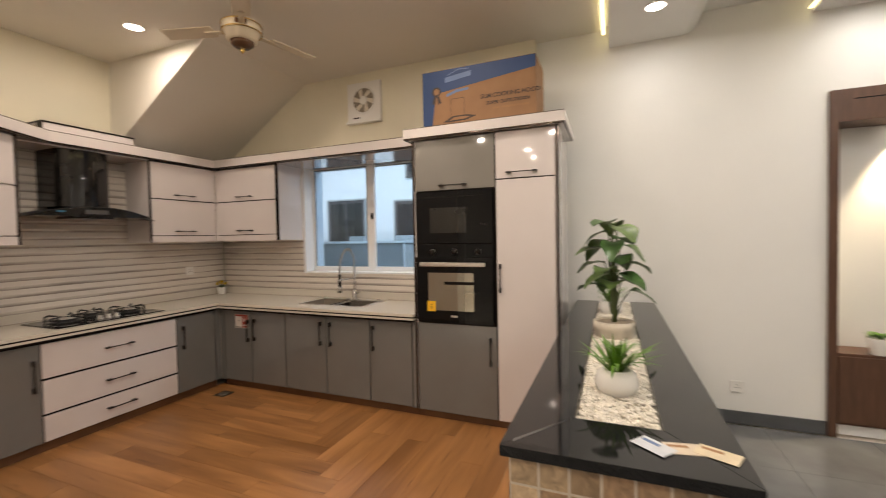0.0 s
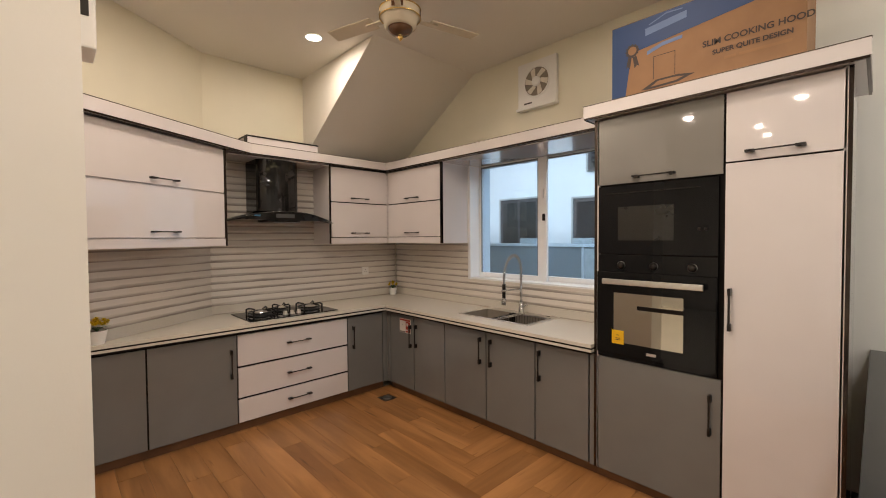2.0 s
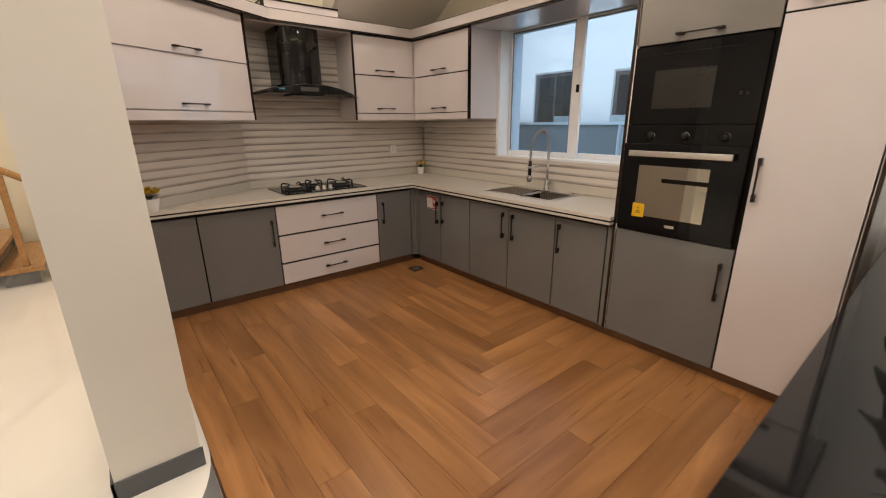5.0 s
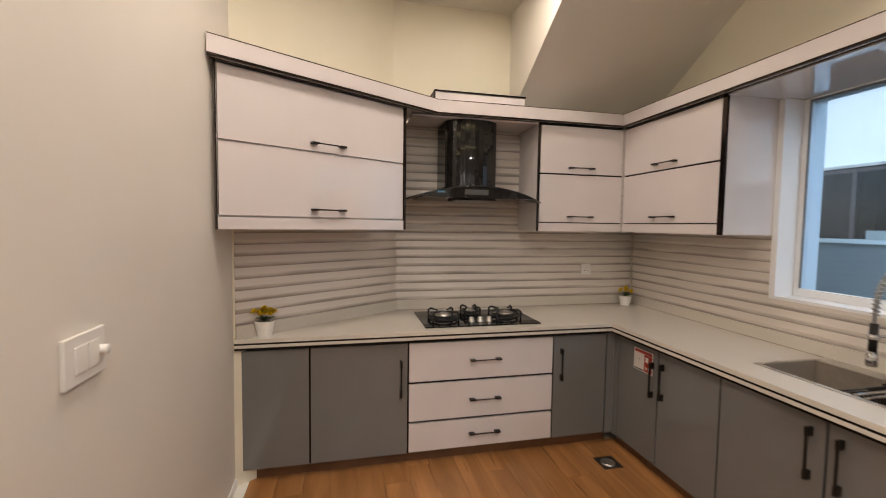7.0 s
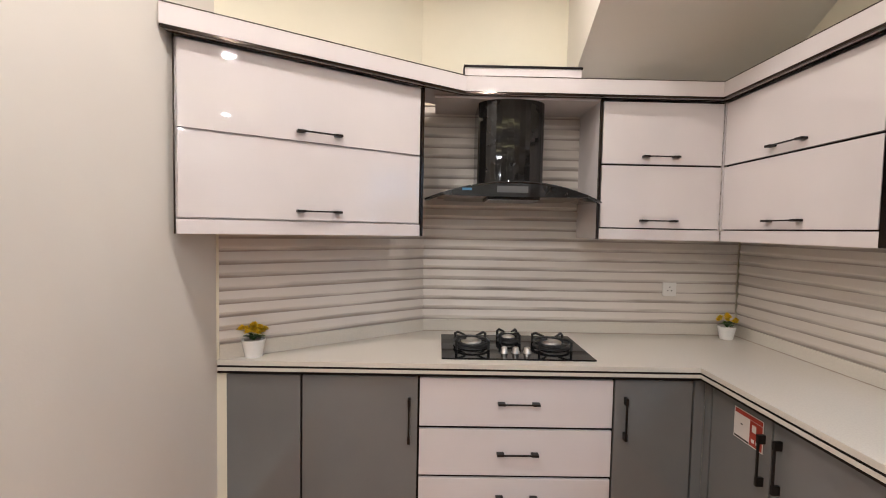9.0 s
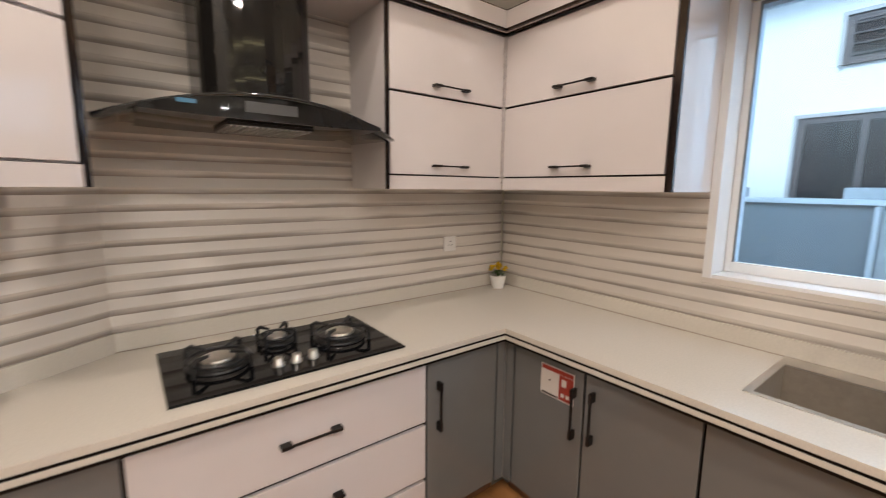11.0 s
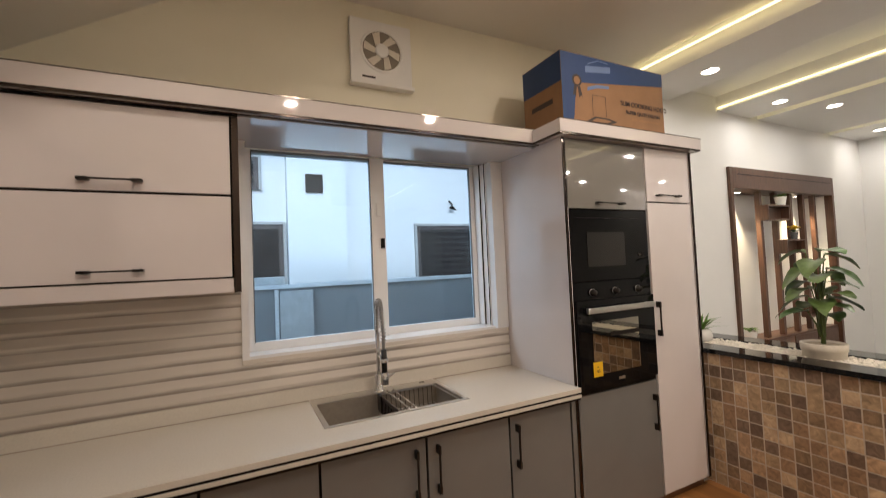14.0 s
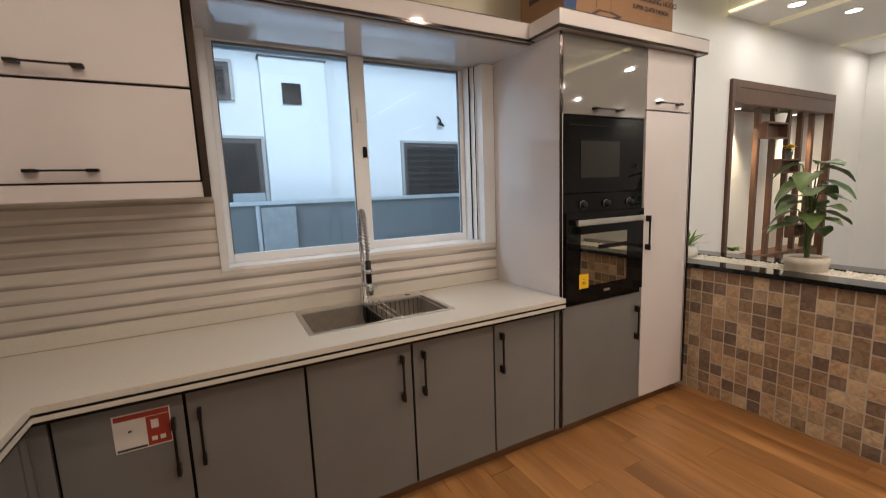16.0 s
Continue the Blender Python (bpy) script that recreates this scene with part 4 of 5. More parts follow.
# ---------------------------------------------------------------- hood
hd = thing("cooker_hood", (-4.0, 2.13, 1.64), "black glass chimney hood with an arched canopy", "hood")
hy = 2.13
out = [(TX + 0.004, hy - 0.185), (-4.02, hy - 0.185)]
for a in range(-80, 81, 10):
    out.append((-4.02 + 0.11 * math.cos(radians(a)), hy + 0.185 * math.sin(radians(a)) / math.sin(radians(80))))
out += [(-4.02, hy + 0.185), (TX + 0.004, hy + 0.185)]
part("chimney", prism(B(), out, 1.735, 2.186), HOOD, hd, "glossy black curved chimney")
t = B()
ny = 24
top, bot = [], []
for i in range(ny + 1):
    y = -0.475 + 0.95 * i / ny
    z = 1.742 - 0.40 * y * y
    xf = -3.765 - 0.10 * (abs(y) / 0.475) ** 2
    top.append((t.verts.new((TX + 0.006, hy + y, z)), t.verts.new((xf, hy + y, z - 0.012))))
    bot.append((t.verts.new((TX + 0.006, hy + y, z - 0.009)), t.verts.new((xf, hy + y, z - 0.020))))
for i in range(ny):
    t.faces.new((top[i][0], top[i][1], top[i + 1][1], top[i + 1][0]))
    t.faces.new((bot[i][0], bot[i + 1][0], bot[i + 1][1], bot[i][1]))
    t.faces.new((top[i][1], bot[i][1], bot[i + 1][1], top[i + 1][1]))
    t.faces.new((top[i][0], top[i + 1][0], bot[i + 1][0], bot[i][0]))
for i in (0, ny):
    t.faces.new((top[i][0], top[i][1], bot[i][1], bot[i][0]))
bmesh.ops.recalc_face_normals(t, faces=t.faces[:])
bm = B()
merge(bm, t)
part("glass_canopy", bm, mat("smoked_glass", (0.012, 0.013, 0.015), 0.04, coat=0.8, vary=0.1), hd, "arched smoked glass canopy", True)
t = B()
lo, hi = [], []
for i in range(13):
    y = -0.37 + 0.74 * i / 12
    lo.append((hy + y, 1.650 + 0.10 * abs(y) ** 3))
    hi.append((hy + y, 1.722 - 0.40 * y * y))
pf = lo + hi[::-1]
a = [t.verts.new((TX + 0.012, y, z)) for y, z in pf]
c = [t.verts.new((-3.785, y, z)) for y, z in pf]
t.faces.new(a)
t.faces.new(c[::-1])
for i in range(len(pf)):
    t.faces.new((a[i], a[(i + 1) % len(pf)], c[(i + 1) % len(pf)], c[i]))
bmesh.ops.recalc_face_normals(t, faces=t.faces[:])
bm = B()
merge(bm, t)
part("body", bm, HOOD, hd)
cp = part("control_panel", box(B(), -3.7848, -3.782, 2.03, 2.19, 1.672, 1.705), mat("panel_glass", (0.10, 0.10, 0.10), 0.1), hd, "touch control panel")
part("light", box(B(), -3.7848, -3.782, 1.85, 1.90, 1.68, 1.692), mat("blue_badge", (0.05, 0.16, 0.28), 0.2), hd)
ft = part("filter", box(B(), -4.10, -3.86, 1.99, 2.27, 1.641, 1.6495), HANDLE, hd)
for k in range(14):
    part("slat", box(B(), -4.095, -3.865, 1.998 + k * 0.0195, 2.008 + k * 0.0195, 1.636, 1.6408), STEEL, ft)


# ---------------------------------------------------------------- small kitchen things
def leaf(bm, base, tip, width, droop, up=(0, 0, 1), fold=0.15, n=5):
    """A pointed leaf blade that bends, in a bmesh."""
    base, tip = Vector(base), Vector(tip)
    d = tip - base
    side = d.cross(Vector(up))
    if side.length < 1e-4:
        side = d.cross(Vector((1, 0, 0)))
    side.normalize()
    nrm = side.cross(d).normalized()
    rows = []
    for i in range(n + 1):
        f = i / n
        w = width * (math.sin(math.pi * min(1, f * 0.92 + 0.08)) ** 0.8)
        p = base + d * f + nrm * (droop * math.sin(math.pi * f)) - Vector((0, 0, 1)) * (droop * f * f)
        rows.append([bm.verts.new(p - side * w + nrm * w * fold), bm.verts.new(p), bm.verts.new(p + side * w + nrm * w * fold)])
    for a, c in zip(rows, rows[1:]):
        bm.faces.new((a[0], a[1], c[1], c[0]))
        bm.faces.new((a[1], a[2], c[2], c[1]))


LEAF = mat("green_leaf", (0.105, 0.165, 0.05), 0.35, vary=0.45, scale=14)
DARKLEAF = mat("dark_green_leaf", (0.06, 0.125, 0.035), 0.3, vary=0.5, scale=10)
GRASS = mat("bright_grass_leaf", (0.10, 0.22, 0.02), 0.4, vary=0.4, scale=16)
YELLOW = mat("yellow_petal", (0.80, 0.56, 0.02), 0.5, vary=0.25, scale=40)
POT = mat("white_ceramic", (0.80, 0.78, 0.74), 0.18, vary=0.02)
CREAMPOT = mat("cream_stoneware", (0.66, 0.60, 0.50), 0.5, vary=0.06, scale=30, bump=0.2)
SOIL = mat("pebble_soil", (0.35, 0.29, 0.22), 0.9, vary=0.4, scale=80, bump=0.6)
STEM = mat("green_stem", (0.06, 0.085, 0.02), 0.5, vary=0.3)


def flower_pot(name, x, y, z, s, flowers, seed, label, wide=0.035, pot=None):
    rnd = random.Random(seed)
    ob = thing(name, (x, y, z), label, "potted plant")
    m = Matrix.Translation((x, y, z))
    part("pot", lathe(B(), [(wide * 0.72 * s, 0), (wide * s, 0.062 * s), (wide * s, 0.066 * s), (wide * 0.88 * s, 0.066 * s), (wide * 0.85 * s, 0.05 * s), (0.0, 0.05 * s)], m, 24, False), pot or POT, ob, "", True)
    for k in range(26 if flowers else 60):
        a, e = rnd.uniform(0, 2 * math.pi), rnd.uniform(0.02, 0.06) * s
        h = rnd.uniform(0.03, 0.06) * s
        bm = B()
        leaf(bm, (x, y, z + 0.06 * s), (x + e * math.cos(a), y + e * math.sin(a), z + 0.06 * s + h * 0.6), 0.009 * s, 0.008 * s, n=3)
        part("leaf", bm, DARKLEAF if flowers else GRASS, ob)
    for k in range(flowers):
        a, e = rnd.uniform(0, 2 * math.pi), rnd.uniform(0.0, 0.05) * s
        c = Vector((x + e * math.cos(a), y + e * math.sin(a), z + (0.092 + rnd.uniform(0, 0.03) - 0.25 * e / s) * s))
        bm = B()
        for q in range(11):
            w, el = q * 2.399 + a, 0.15 + 1.2 * q / 10
            leaf(bm, c, c + Vector((math.cos(w) * math.cos(el), math.sin(w) * math.cos(el), math.sin(el))) * 0.019 * s, 0.0075 * s, 0.002, n=2)
        part("flower", bm, YELLOW, ob)
    return ob


flower_pot("flower_pot", -3.67, 0.835, TZ, 1.3, 30, 1, "small white pot of yellow artificial flowers on the worktop", 0.043)
flower_pot("flower_pot", -4.16, 3.52, TZ, 1.2, 26, 2, "small white pot of yellow artificial flowers in the corner", 0.042)


def plate(name, m, u, z, w, h, label, category, rockers=0, holes=False):
    ob = thing(name, m @ Vector((u, 0, z)), label, category)
    part("plate", box(B(), u - w / 2, u + w / 2, -0.010, 0.0, z - h / 2, z + h / 2, m, 0.003), PLASTIC, ob)
    for k in range(rockers):
        c = u - w * 0.32 + (k + 0.5) * w * 0.64 / rockers
        part("rocker", box(B(), c - w * 0.27 / rockers, c + w * 0.27 / rockers, -0.014, -0.0102, z - h * 0.28, z + h * 0.28, m, 0.002), PLASTIC, ob)
    if holes:
        for du, dz in ((-0.012, -0.008), (0.012, -0.008), (0, 0.014)):
            part("hole", box(B(), u + du - 0.003, u + du + 0.003, -0.0108, -0.0101, z + dz - 0.003, z + dz + 0.003, m), INK, ob)
    return ob


plate("wall_socket", frame_of((TX - 0.011 + 0.022, 0), (0, 1), (-1, 0)), 3.20, 1.125, 0.085, 0.085, "white plastic wall socket on the tiles", "socket", 0, True)
sm = frame_of((-2.27, SYE - 0.0048), (-1, -0.0151), (0.0151, -1))
sw = plate("light_switch", sm, 0.0, 1.165, 0.155, 0.11, "white plastic light switch with rockers and a dimmer", "switch", 2)
part("dimmer", lathe(B(), [(0.012, 0.0), (0.012, 0.016), (0.009, 0.018), (0.0, 0.018)], sm @ Matrix.Translation((0.055, -0.010, 1.165)) @ Matrix.Rotation(radians(90), 4, "X"), 16, False), PLASTIC, sw, "", True)
plate("wall_socket", frame_of((0, DY), (1, 0), (0, 1)), 0.85, 0.28, 0.085, 0.085, "white plastic wall socket on the dining wall", "socket", 0, True)

wb = thing("wall_box", (-2.27, SYE - 0.01, 2.17), "white plastic appliance mounted high on the side wall", "wall unit")
part("body", box(B(), -2.36, -2.19, SYE - 0.012, SYE + 0.055, 2.17, 2.42, None, 0.008), PLASTIC, wb)
part("grille", box(B(), -2.1898, -2.1885, SYE + 0.010, SYE + 0.035, 2.28, 2.38), HANDLE, wb)

fd = thing("floor_drain", (-3.41, 2.885, 0), "square steel floor drain with a round grate", "drain")
mdr = Matrix.Translation((-3.41, 2.885, 0))
part("frame", box(B(), -3.475, -3.345, 2.82, 2.95, 0.0, 0.003, None, 0.001), mat("dark_steel", (0.12, 0.11, 0.10), 0.3, metal=0.9), fd)
part("grate", lathe(B(), [(0.045, 0.003), (0.045, 0.006), (0.034, 0.0065), (0.03, 0.004), (0.0, 0.004)], mdr, 24, False), STEEL, fd, "", True)

# extractor in the window wall
ex = thing("extractor_fan", (-2.277, WY, 2.585), "square white wall extractor fan with a round grille", "fan")
ecx, ecz = -2.277, 2.807
bm = B()
box(bm, -2.467, -2.087, WY - 0.035, WY, 2.607, 2.987, None, 0.008)
part("housing", bm, PLASTIC, ex)
part("lower_lip", box(B(), -2.472, -2.082, WY - 0.06, WY, 2.585, 2.6065, None, 0.004), PLASTIC, ex)
me_ = Matrix.Translation((ecx, WY - 0.035, ecz)) @ Matrix.Rotation(radians(90), 4, "X")
# flat disc on the housing, its dark colour paints the recess's shade
part("opening", lathe(B(), [(0.0, 0.0006), (0.118, 0.0006)], me_, 36, False), mat("opening_shade", (0.22, 0.185, 0.14), 0.7), ex)
part("rim", lathe(B(), [(0.117, 0.0), (0.119, 0.008), (0.129, 0.008), (0.134, 0.0)], me_, 36, False), PLASTIC, ex, "", True)
for k in range(6):
    bm = B()
    prism(bm, [(0.040, -0.012), (0.104, -0.046), (0.113, 0.0), (0.044, 0.02)], 0.002, 0.005, me_ @ Matrix.Rotation(k * math.pi / 3, 4, "Z"))
    part("blade", bm, CREAMPOT, ex)
part("hub", lathe(B(), [(0.042, 0.002), (0.042, 0.01), (0.034, 0.014), (0.0, 0.014)], me_, 28, False), PLASTIC, ex, "", True)
part("print", box(B(), -2.402, -2.322, WY - 0.0358, WY - 0.0351, 2.634, 2.646), INK, ex)

# ceiling fan
cf = thing("ceiling_fan", (-2.33, 2.24, CEILZ), "cream and brown ceiling fan with gilt trim", "ceiling fan")
mf = Matrix.Translation((-2.33, 2.24, 0))
CREAMM = mat("cream_enamel", (0.66, 0.58, 0.44), 0.25, vary=0.03)
BROWN = mat("brown_enamel", (0.10, 0.045, 0.02), 0.25, vary=0.1)
GILT = mat("gilt_metal", (0.70, 0.48, 0.16), 0.25, metal=1.0, vary=0.05)
part("rod", lathe(B(), [(0.05, CEILZ), (0.045, 3.05), (0.014, 3.04), (0.014, 2.93), (0.03, 2.92)], mf, 20), CREAMM, cf, "", True)
part("motor", lathe(B(), [(0.03, 2.925), (0.105, 2.915), (0.125, 2.90), (0.125, 2.855), (0.105, 2.835), (0.10, 2.80), (0.075, 2.79)], mf, 32), CREAMM, cf, "", True)
for z in (2.902, 2.852):
    part("trim_ring", lathe(B(), [(0.126, z - 0.004), (0.131, z), (0.126, z + 0.004)], mf, 32, False), GILT, cf, "gilt ring", True)
for k in range(4):
    part("inlay", box(B(), 0.1255, 0.1275, -0.035, 0.035, 2.863, 2.893, mf @ Matrix.Rotation(radians(-45 + 90 * k), 4, "Z")), BROWN, cf)
part("cap", lathe(B(), [(0.078, 2.792), (0.07, 2.772), (0.05, 2.755), (0.018, 2.748)], mf, 28), BROWN, cf, "dark brown lower cap", True)
part("finial", lathe(B(), [(0.016, 2.749), (0.014, 2.742), (0.018, 2.736), (0.008, 2.722), (0.0, 2.712)], mf, 16, False), GILT, cf, "", True)
for ang in (77, 197, 317):
    mb = mf @ Matrix.Rotation(radians(ang), 4, "Z")
    bl = part("blade", box(B(), 0.20, 0.56, -0.055, 0.055, 2.872, 2.879, mb @ Matrix.Translation((0, 0, 2.875)) @ Matrix.Rotation(radians(9), 4, "X") @ Matrix.Translation((0, 0, -2.875)), 0.003), CREAMM, cf)
    part("blade_arm", box(B(), 0.10, 0.26, -0.018, 0.018, 2.862, 2.872, mb, 0.003), CREAMM, bl)


# cardboard carton on the tower
def words(text, size, m, material, parent, name="lettering"):
    cu = bpy.data.curves.new("t", "FONT")
    cu.body, cu.size, cu.extrude, cu.offset = text, size, 0.0003, 0.0009
    ob = bpy.data.objects.new("t", cu)
    scene.collection.objects.link(ob)
    me = bpy.data.meshes.new_from_object(ob.evaluated_get(bpy.context.evaluated_depsgraph_get()))
    bpy.data.objects.remove(ob)
    me.transform(m)
    me.materials.clear()
    me.materials.append(material)
    o = new(name, me)
    o.parent = parent
    if parent.type == "EMPTY":
        o.matrix_parent_inverse = Matrix.Translation(parent.location).inverted()
    return o


CT = 2.2825
cx0, cx1, cy0, cy1, cz1 = -1.385, -0.500, 3.11, 3.46, 2.732
ca = thing("carton", (-0.92, 3.285, CT), "brown cardboard carton printed blue, lying on the oven tower", "box")
bm = B()
box(bm, cx0, cx1, cy0, cy1, CT, cz1, None, 0.003)
part("box", bm, CARD, ca)
CM = frame_of((cx0, cy0 - 0.001), (1, 0), (0, 1))
W_, H_ = cx1 - cx0, cz1 - CT


def ink(outline, material, name="print", lift=0.0):
    """A printed area on the carton's front, outline in (x, z)."""
    m = CM @ Matrix.Translation((0, -lift, CT)) @ Matrix.Rotation(radians(90), 4, "X")
    return part(name, prism(B(), outline, 0.0, 0.0004, m), material, ca)


ink([(0.0, 0.0), (0.075, 0.0), (0.11, 0.245), (0.14, 0.275), (W_, 0.36), (W_, H_ - 0.004), (0.0, H_ - 0.004)], BLUE)
sd = B()
box(sd, cx0 - 0.0012, cx0 - 0.0004, cy0 + 0.002, cy1 - 0.002, CT + 0.27, cz1 - 0.004)
part("print", sd, BLUE, ca)
sd = B()
box(sd, cx0 - 0.0012, cx0 - 0.0004, cy0 + 0.08, cy1 - 0.08, CT + 0.16, CT + 0.19)
part("print", sd, INK, ca)
ink([(0.19, 0.345), (0.40, 0.372), (0.40, 0.41), (0.19, 0.385)], PALEINK, lift=0.0008)
ink([(0.21, 0.398), (0.30, 0.43), (0.38, 0.425), (0.38, 0.430), (0.30, 0.437), (0.21, 0.403)], PALEINK, lift=0.0008)
star = []
for k in range(24):
    rr_ = 0.034 if k % 2 else 0.040
    star.append((0.118 + rr_ * math.cos(2 * math.pi * k / 24), 0.285 + rr_ * math.sin(2 * math.pi * k / 24)))
ink(star, INK, "rosette", 0.0008)
ink([(0.118 + 0.024 * math.cos(k * math.pi / 8), 0.285 + 0.024 * math.sin(k * math.pi / 8)) for k in range(16)], CARD, "rosette_centre", 0.0014)
ink([(0.095, 0.25), (0.115, 0.25), (0.105, 0.185), (0.092, 0.20), (0.082, 0.19)], INK, "ribbon", 0.0008)
ink([(0.12, 0.25), (0.142, 0.25), (0.158, 0.19), (0.145, 0.198), (0.132, 0.183)], INK, "ribbon", 0.0008)
ink([(0.20, 0.235), (0.28, 0.262), (0.38, 0.27), (0.38, 0.288), (0.28, 0.282), (0.20, 0.256)], PALEINK, lift=0.0008)
for a_, b_ in (((0.235, 0.09), (0.235, 0.215)), ((0.345, 0.09), (0.345, 0.215)), ((0.235, 0.215), (0.345, 0.215))):
    if a_[0] == b_[0]:
        ink([(a_[0] - 0.0015, a_[1]), (a_[0] + 0.0015, a_[1]), (a_[0] + 0.0015, b_[1]), (a_[0] - 0.0015, b_[1])], INK, lift=0.0008)
    else:
        ink([(a_[0], a_[1] - 0.0015), (b_[0], b_[1] - 0.0015), (b_[0], b_[1] + 0.0015), (a_[0], a_[1] + 0.0015)], INK, lift=0.0008)
ink([(0.17, 0.045), (0.22, 0.04), (0.36, 0.045), (0.44, 0.07), (0.36, 0.085), (0.25, 0.085)], INK, lift=0.0008)
ink([(0.22, 0.052), (0.35, 0.055), (0.39, 0.068), (0.34, 0.075), (0.26, 0.075)], CARD, lift=0.0014)
fm = CM @ Matrix.Translation((0, -0.0016, CT)) @ Matrix.Rotation(radians(90), 4, "X")
words("SLIM COOKING HOOD", 0.042, fm @ Matrix.Translation((0.475, 0.185, 0)), INK, ca)
words("SUPER QUITE DESIGN", 0.033, fm @ Matrix.Translation((0.52, 0.135, 0)), INK, ca)
for x0, w in ((0.57, 0.05), (0.635, 0.2)):
    part("print", box(B(), x0, x0 + w, -0.0008, -0.0004, CT + 0.098, CT + 0.112, CM), CARDSIDE, ca)

# ---------------------------------------------------------------- half wall top: pebbles and plants
PEB = mat("white_pebble", (0.76, 0.71, 0.62), 0.5, vary=0.16, scale=25)
SAND = mat("pale_sand", (0.50, 0.45, 0.37), 0.9, vary=0.3, scale=120, bump=0.6)
rnd = random.Random(8)
verts, faces = [], []
ico = B()
bmesh.ops.create_icosphere(ico, subdivisions=1, radius=1.0)
iv = [v.co.copy() for v in ico.verts]
ifc = [[v.index for v in f.verts] for f in ico.faces]
ico.free()
bed = box(B(), -0.114, 0.124, 1.392, DY - 0.01, BZT - 0.0745, BZT - 0.022)
tagged(mesh_ob("pebble_bed", bed, SAND), "bed of sand under white pebbles on the half wall", "pebble bed", kind="structure")
for k in range(7600):
    x, y = rnd.uniform(-0.106, 0.116), rnd.uniform(1.40, DY - 0.02)
    s = Vector((rnd.uniform(0.006, 0.012), rnd.uniform(0.004, 0.008), rnd.uniform(0.003, 0.006)))
    m = pose(x, y, BZT - 0.018 + rnd.uniform(0, 0.014), rnd.uniform(-25, 25), rnd.uniform(-25, 25), rnd.uniform(0, 360)) @ Matrix.Diagonal((*s, 1))
    o = len(verts)
    verts += [tuple(m @ v) for v in iv]
    faces += [[i + o for i in f] for f in ifc]
me = bpy.data.meshes.new("pebbles")
me.from_pydata(verts, [], faces)
me.materials.append(PEB)
for p in me.polygons:
    p.use_smooth = True
tagged(new("pebbles", me), "white pebbles filling a trough in the granite top", "pebbles", kind="stuff")

PZ = BZT - 0.014


def grass_pot(x, y, s, seed, label, count=90):
    rnd = random.Random(seed)
    ob = thing("grass_pot", (x, y, PZ), label, "potted plant", "potted plants on the half wall")
    m = Matrix.Translation((x, y, PZ))
    part("pot", lathe(B(), [(0.055 * s, 0), (0.075 * s, 0.015 * s), (0.086 * s, 0.05 * s), (0.076 * s, 0.088 * s), (0.055 * s, 0.105 * s), (0.05 * s, 0.104 * s), (0.05 * s, 0.09 * s), (0, 0.09 * s)], m, 32, False), POT, ob, "round white ceramic pot", True)
    for k in range(count):
        a, lean = rnd.uniform(0, 2 * math.pi), rnd.uniform(0.02, 0.20) * s
        h = rnd.uniform(0.07, 0.16) * s * (1.15 - lean * 3 / s * 0.5)
        bm = B()
        r0 = rnd.uniform(0, 0.03) * s
        leaf(bm, (x + r0 * math.cos(a), y + r0 * math.sin(a), PZ + 0.088 * s), (x + lean * math.cos(a), y + lean * math.sin(a), PZ + 0.088 * s + h), rnd.uniform(0.005, 0.009) * s, rnd.uniform(0.0, 0.04) * s, n=4)
        part("leaf", bm, GRASS, ob)
    return ob


grass_pot(0.005, 1.68, 0.86, 4, "white ceramic pot of bright green artificial grass on pebbles")
grass_pot(-0.02, 3.26, 0.9, 6, "white ceramic pot of short green grass beside the oven tower", 50)
bp_ = thing("leafy_plant", (0.0, 2.55, PZ), "large-leaved green plant in a wide cream stoneware pot", "potted plant", "potted plants on the half wall")
mb = Matrix.Translation((0.0, 2.55, PZ))
part("pot", lathe(B(), [(0.096, 0), (0.101, 0.006), (0.101, 0.045), (0.107, 0.05), (0.109, 0.09), (0.100, 0.093), (0.097, 0.08), (0.0, 0.08)], mb, 36, False), CREAMPOT, bp_, "wide cream stoneware pot with a rim", True)
part("soil", lathe(B(), [(0.0965, 0.0805), (0.05, 0.087), (0.0, 0.085)], mb, 24, False), SOIL, bp_)
rnd = random.Random(12)


def broad_leaf(bm, base, way, length, width, droop):
    """A wide oval leaf with a folded midrib, a wavy rim and a bent tip."""
    way = Vector(way).normalized()
    side = way.cross(Vector((0, 0, 1))).normalized()
    nrm = side.cross(way).normalized()
    n_, w_ = 8, 3
    grid = []
    ph = base[0] * 91 + base[2] * 57
    for i in range(n_ + 1):
        f = i / n_
        w = width * (math.sin(math.pi * (0.04 + 0.94 * f ** 0.8)) ** 0.75)
        c = Vector(base) + way * length * f - Vector((0, 0, 1)) * droop * f * f
        row = []
        for j in range(-w_, w_ + 1):
            q = j / w_
            row.append(bm.verts.new(c + side * w * q + nrm * (abs(q) * w * 0.22 + 0.006 * math.sin(9 * f + 3 * q + ph) * abs(q))))
        grid.append(row)
    for r0, r1 in zip(grid, grid[1:]):
        for j in range(2 * w_):
            bm.faces.new((r0[j], r0[j + 1], r1[j + 1], r1[j]))


